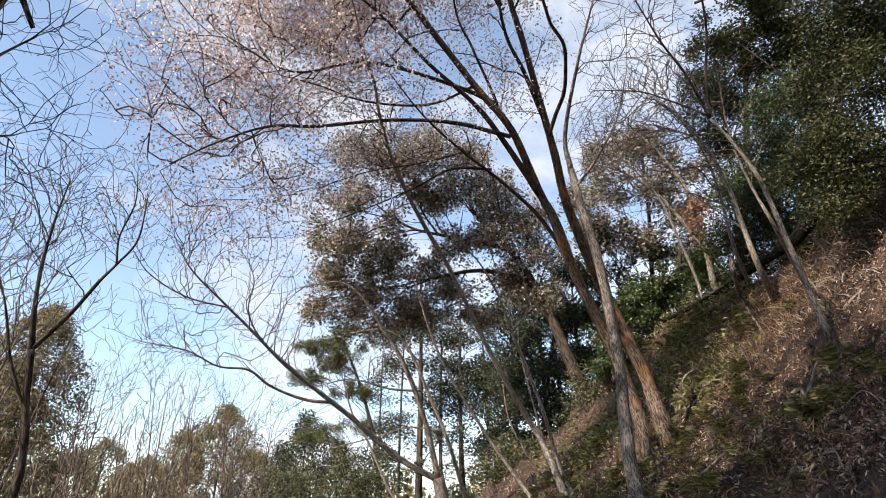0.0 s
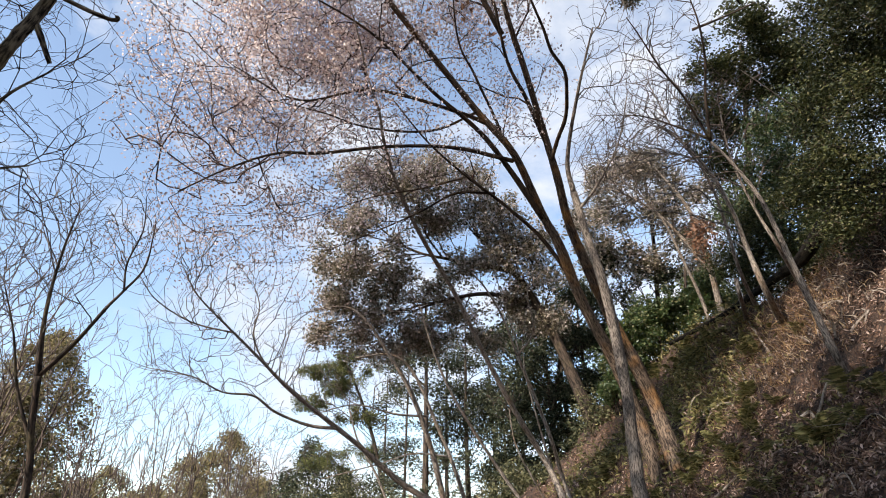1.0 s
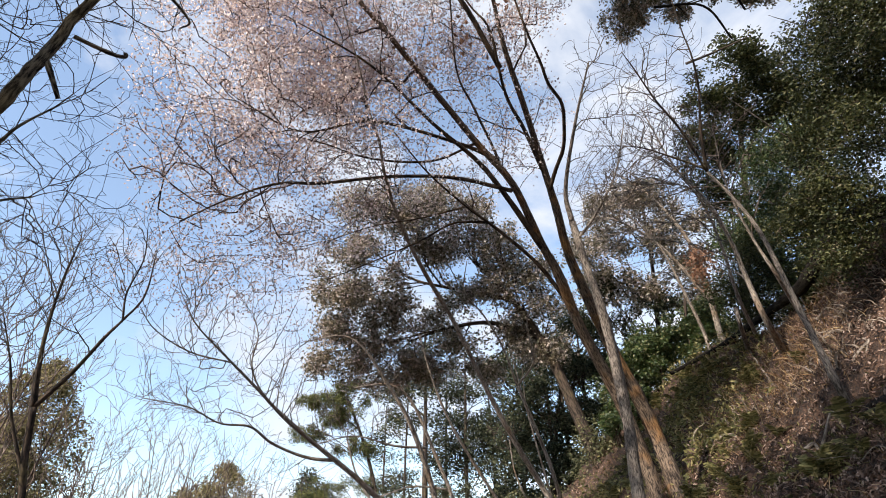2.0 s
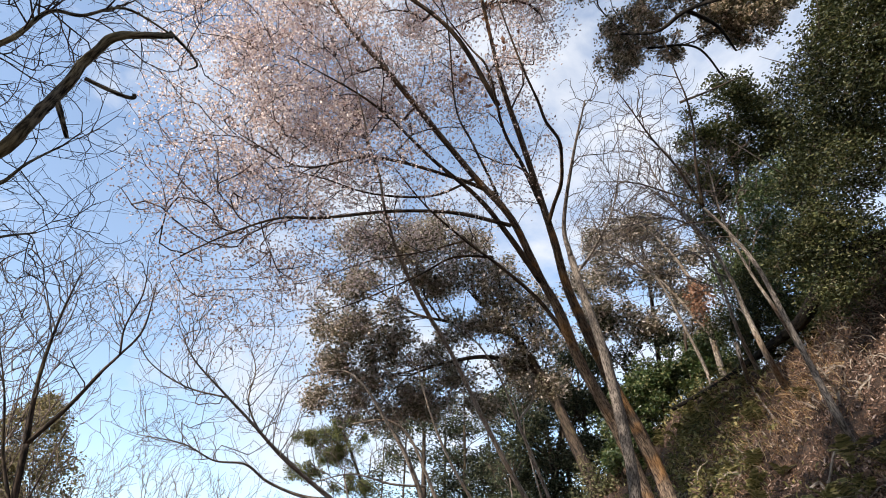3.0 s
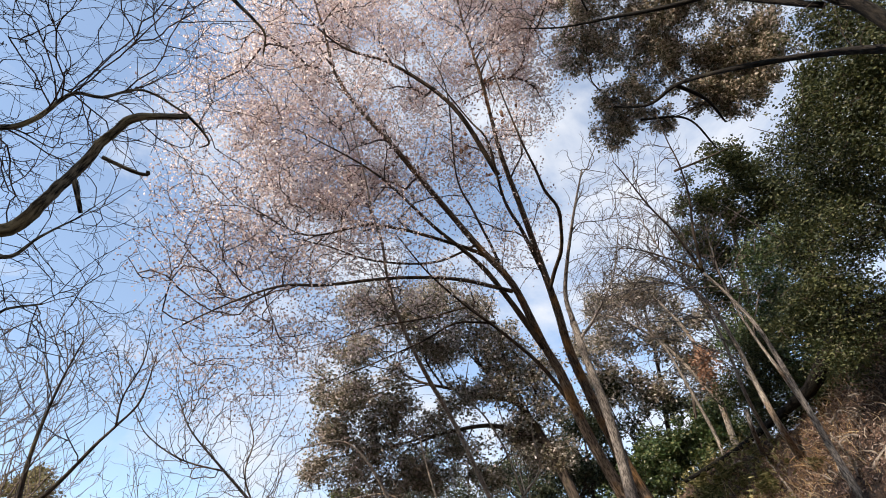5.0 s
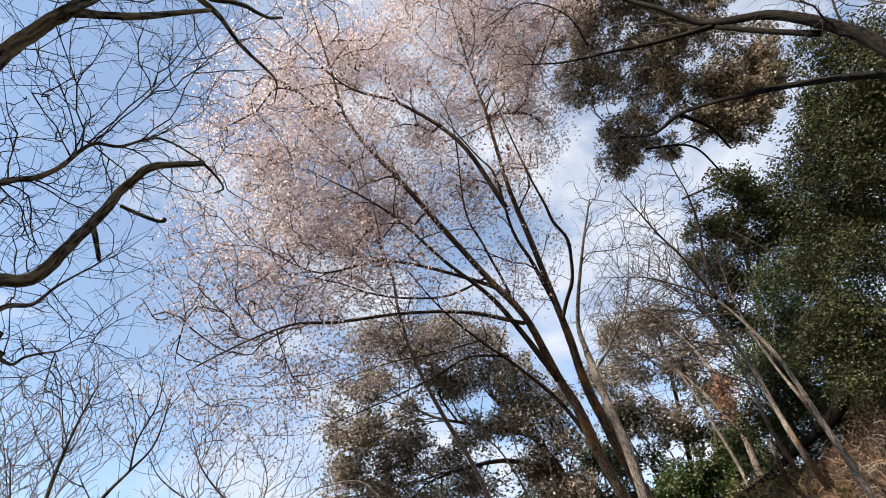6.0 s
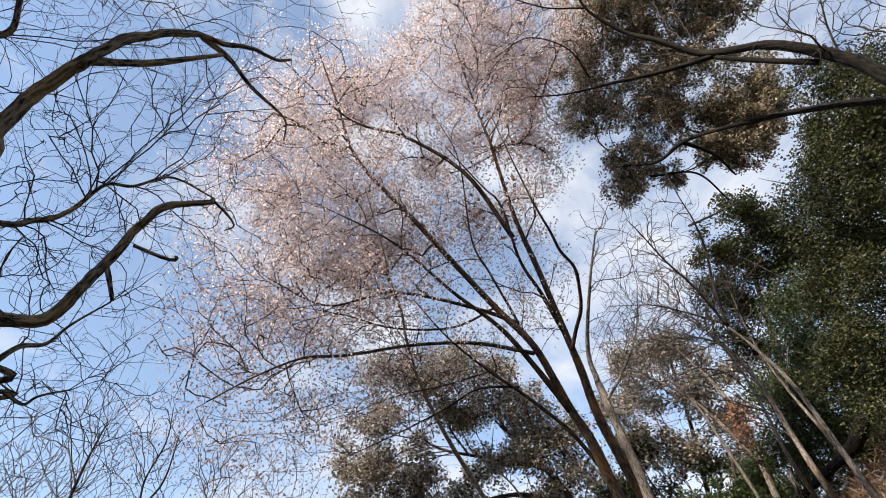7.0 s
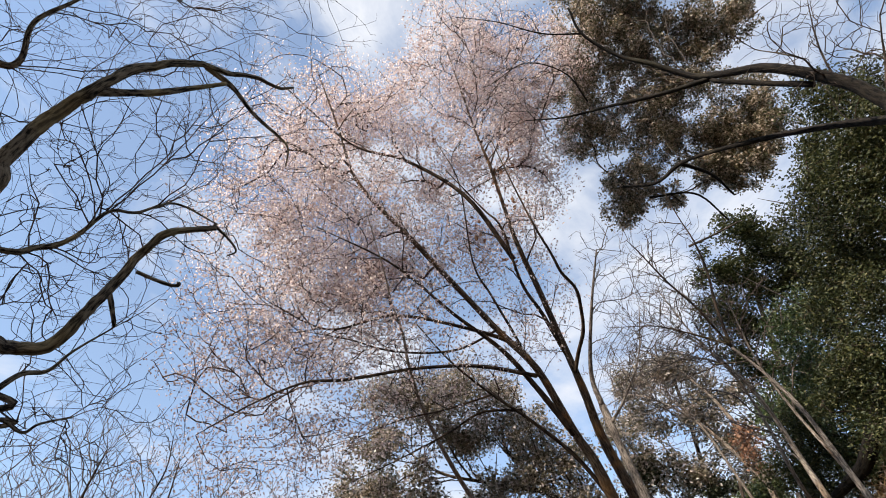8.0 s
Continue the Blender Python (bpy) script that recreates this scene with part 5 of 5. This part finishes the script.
strands("dead_bracken", [(6.19, 10.45, 4.90), (6.64, 10.08, 5.25), (6.14, 8.91, 4.42), (6.57, 8.92, 4.83), (5.71, 9.49, 4.18), (6.33, 11.25, 5.28), (7.83, 9.61, 6.38), (8.30, 9.13, 6.75), (7.21, 8.82, 5.43), (7.80, 8.65, 6.02), (7.12, 10.24, 5.79), (6.21, 11.78, 5.32), (5.57, 11.54, 4.61)],
        170, 0.45, 0.42, STRAW, "tangle of dead orange-brown bracken on the slope")
strands("dry_grass", [(5.67, 12.81, 5.08), (4.75, 9.74, 3.44), (5.03, 8.91, 3.46), (5.48, 8.45, 3.72), (5.07, 7.36, 3.14), (4.05, 9.11, 2.79), (4.00, 7.41, 2.43), (4.28, 6.76, 2.48), (5.87, 7.43, 3.78), (6.70, 7.93, 4.66), (3.52, 7.07, 2.07), (3.22, 8.04, 2.06), (3.94, 5.81, 2.09), (3.35, 12.31, 2.98), (2.69, 11.34, 2.35)],
        80, 0.55, 0.24, STRAW, "dry straw-coloured grass among the litter")


strands("root", [(7.53, 8.95, 5.82), (7.13, 8.22, 5.17), (6.70, 8.04, 4.70), (6.55, 8.50, 4.68), (8.15, 10.34, 7.02), (5.36, 9.90, 3.98), (5.27, 10.80, 4.14), (8.13, 9.41, 6.66)], 60, 0.4, 0.5, BARK_PALE, "bare pale roots hanging from the eroded bank", 1.3, 0.009)


def frond_mesh(length, lift, seed):
    r = random.Random(seed)
    vs, fs = [], []
    steps = 15
    prev = None
    for k in range(steps + 1):
        u = k / steps
        y = length * (u - 0.18 * u * u)
        z = lift * math.sin(u * 2.7) * length
        w = 0.004 * (1 - u) + 0.001
        o = len(vs)
        vs += [(-w, y, z), (w, y, z)]
        if prev is not None:
            fs.append((prev, prev + 1, o + 1, o))
        prev = o
        if 1 <= k < steps:
            pl = length * 0.21 * math.sin(0.5 + u * 2.45) * r.uniform(0.8, 1.15)
            for sgn in (-1, 1):
                a = len(vs)
                hw = length * 0.026
                dz = -pl * r.uniform(0.1, 0.4)
                vs += [(0, y - hw, z), (sgn * pl * 0.55, y + hw * 0.2 + pl * 0.1 - hw, z + dz * 0.3), (sgn * pl, y + pl * 0.32, z + dz), (sgn * pl * 0.5, y + hw * 1.4 + pl * 0.12, z + dz * 0.25), (0, y + hw, z)]
                fs += [(a, a + 1, a + 3, a + 4), (a + 1, a + 2, a + 3, a + 3)]
    me = bpy.data.meshes.new("frond")
    me.from_pydata(vs, [], [tuple(dict.fromkeys(f)) for f in fs])
    me.materials.append(FERN)
    return me


fronds = [frond_mesh(0.55, 0.28, 1), frond_mesh(0.45, 0.42, 2), frond_mesh(0.62, 0.2, 3)]


def fern(x, y, scale, seed):
    r = random.Random(seed)
    p, nrm = surface(x, y)
    top = thing("fern", (p[0], p[1], p[2] - 0.02), "green arching fern growing on the leafy slope", "fern", "ferns on the slope")
    count = r.randint(6, 9)
    for k in range(count):
        f = new("frond", r.choice(fronds))
        f.parent = top
        f.matrix_basis = pose(0, 0, 0, r.uniform(5, 60), r.uniform(-15, 15), 360 * k / count + r.uniform(-20, 20)) @ Matrix.Diagonal((scale * r.uniform(0.8, 1.2),) * 3 + (1,))
    return top


seed = 10
for (cx, cy, _z), count, spread in (((6.21, 13.44, 5.85), 5, 0.6), ((5.58, 11.31, 4.55), 5, 0.6), ((5.03, 11.65, 4.16), 4, 0.6), ((3.78, 9.20, 2.63), 3, 0.4), ((3.61, 7.78, 2.26), 3, 0.4), ((4.43, 7.52, 2.73), 3, 0.35), ((4.77, 7.13, 2.88), 3, 0.3),
                                    ((3.50, 6.68, 1.98), 2, 0.35), ((3.47, 12.68, 3.14), 4, 0.5), ((2.78, 10.12, 2.18), 4, 0.5), ((5.26, 6.76, 3.15), 4, 0.3), ((5.65, 13.41, 5.25), 5, 0.5), ((4.78, 9.23, 3.34), 5, 0.4), ((6.68, 10.87, 5.53), 4, 0.5), ((2.59, 11.88, 2.39), 5, 0.5)):
    for _ in range(count * 2):
        seed += 1
        fern(cx + rng.normal(0, spread * 1.2), cy + rng.normal(0, spread * 1.2), rng.uniform(0.5, 0.95), seed)


def undergrowth(name, spots, each, spread, mat, size, tall, label):
    """Small narrow leaves standing close over the ground."""
    at = []
    for cx, cy, _z in spots:
        for _ in range(each):
            x, y = cx + rng.normal(0, spread), cy + rng.normal(0, spread)
            at.append((x, y, ground_height(x, y) + abs(rng.normal(0, tall)) + 0.02))
    return tagged(leaf_mesh(name, np.array(at), size, mat, None, 0.2, 3.0), label, "undergrowth", kind="stuff")


undergrowth("undergrowth", [(6.20, 14.08, 6.05), (6.07, 12.62, 5.45), (5.70, 11.26, 4.66), (5.41, 12.34, 4.69), (5.08, 10.72, 3.95), (4.99, 12.45, 4.33), (4.46, 10.32, 3.34), (6.21, 11.55, 5.25), (3.70, 13.39, 3.48), (2.99, 11.54, 2.57), (2.66, 9.44, 1.98), (3.06, 14.35, 3.20), (6.72, 11.77, 5.86), (6.75, 13.10, 6.34)],
            520, 0.5, FERN, 0.04, 0.2, "low olive-green undergrowth of narrow leaves on the slope")
undergrowth("undergrowth", [(3.57, 8.77, 2.42), (3.99, 8.46, 2.63), (4.61, 8.18, 2.98), (4.46, 7.20, 2.68), (4.88, 7.05, 2.93), (5.18, 6.77, 3.09), (3.60, 7.20, 2.14), (3.59, 6.26, 1.96), (3.95, 10.01, 2.91), (8.10, 10.82, 7.13), (7.45, 11.54, 6.61)],
            150, 0.38, FERN, 0.03, 0.08, "sparse green seedlings among the fallen leaves")


def fallen_branch(a, c, r0, sag, label):
    """A stick lying on the ground between two spots."""
    pts = []
    for k in range(5):
        u = k / 4
        x, y = a[0] + (c[0] - a[0]) * u, a[1] + (c[1] - a[1]) * u
        x, y = x + rng.normal(0, sag), y + rng.normal(0, sag)
        pts.append((x, y, ground_height(x, y) + r0 * 0.6 + (0.05 if k in (1, 3) else 0.0)))
    top = thing("fallen_branch", pts[0], label, "branch", "sticks on the slope")
    log_part("stick", pts, r0, r0 * 0.4, BARK_PALE, top, 7, 0.12)
    mid = Vector(pts[2])
    log_part("twig", [tuple(mid), tuple(mid + Vector((rng.normal(0, 0.1), rng.normal(0, 0.1), 0.08))), tuple(mid + Vector((rng.normal(0, 0.2), rng.normal(0, 0.2), 0.1)))], r0 * 0.45, r0 * 0.2, BARK_PALE, top, 5, 0.1)


for a, c, r0 in (((4.94, 7.78, 3.13), (5.40, 7.47, 3.41), 0.03), ((5.47, 10.26, 4.17), (5.70, 9.00, 4.05), 0.022), ((5.40, 12.62, 4.76), (5.71, 10.41, 4.43), 0.03), ((6.20, 7.94, 4.20), (6.47, 7.68, 4.38), 0.025), ((7.67, 10.09, 6.36), (8.62, 9.77, 7.39), 0.045),
                 ((6.31, 10.23, 4.95), (7.28, 13.27, 7.03), 0.025), ((3.46, 7.99, 2.20), (4.38, 8.13, 2.82), 0.018), ((4.88, 6.84, 2.89), (4.72, 6.00, 2.61), 0.015), ((3.84, 6.39, 2.14), (3.73, 5.57, 1.92), 0.016), ((7.03, 9.21, 5.37), (7.47, 8.53, 5.63), 0.03),
                 ((6.21, 12.56, 5.57), (5.47, 9.52, 3.99), 0.02), ((8.04, 9.48, 6.57), (8.47, 8.92, 6.89), 0.035)):
    fallen_branch(a, c, r0, 0.06, "pale dry fallen branch lying on the litter")
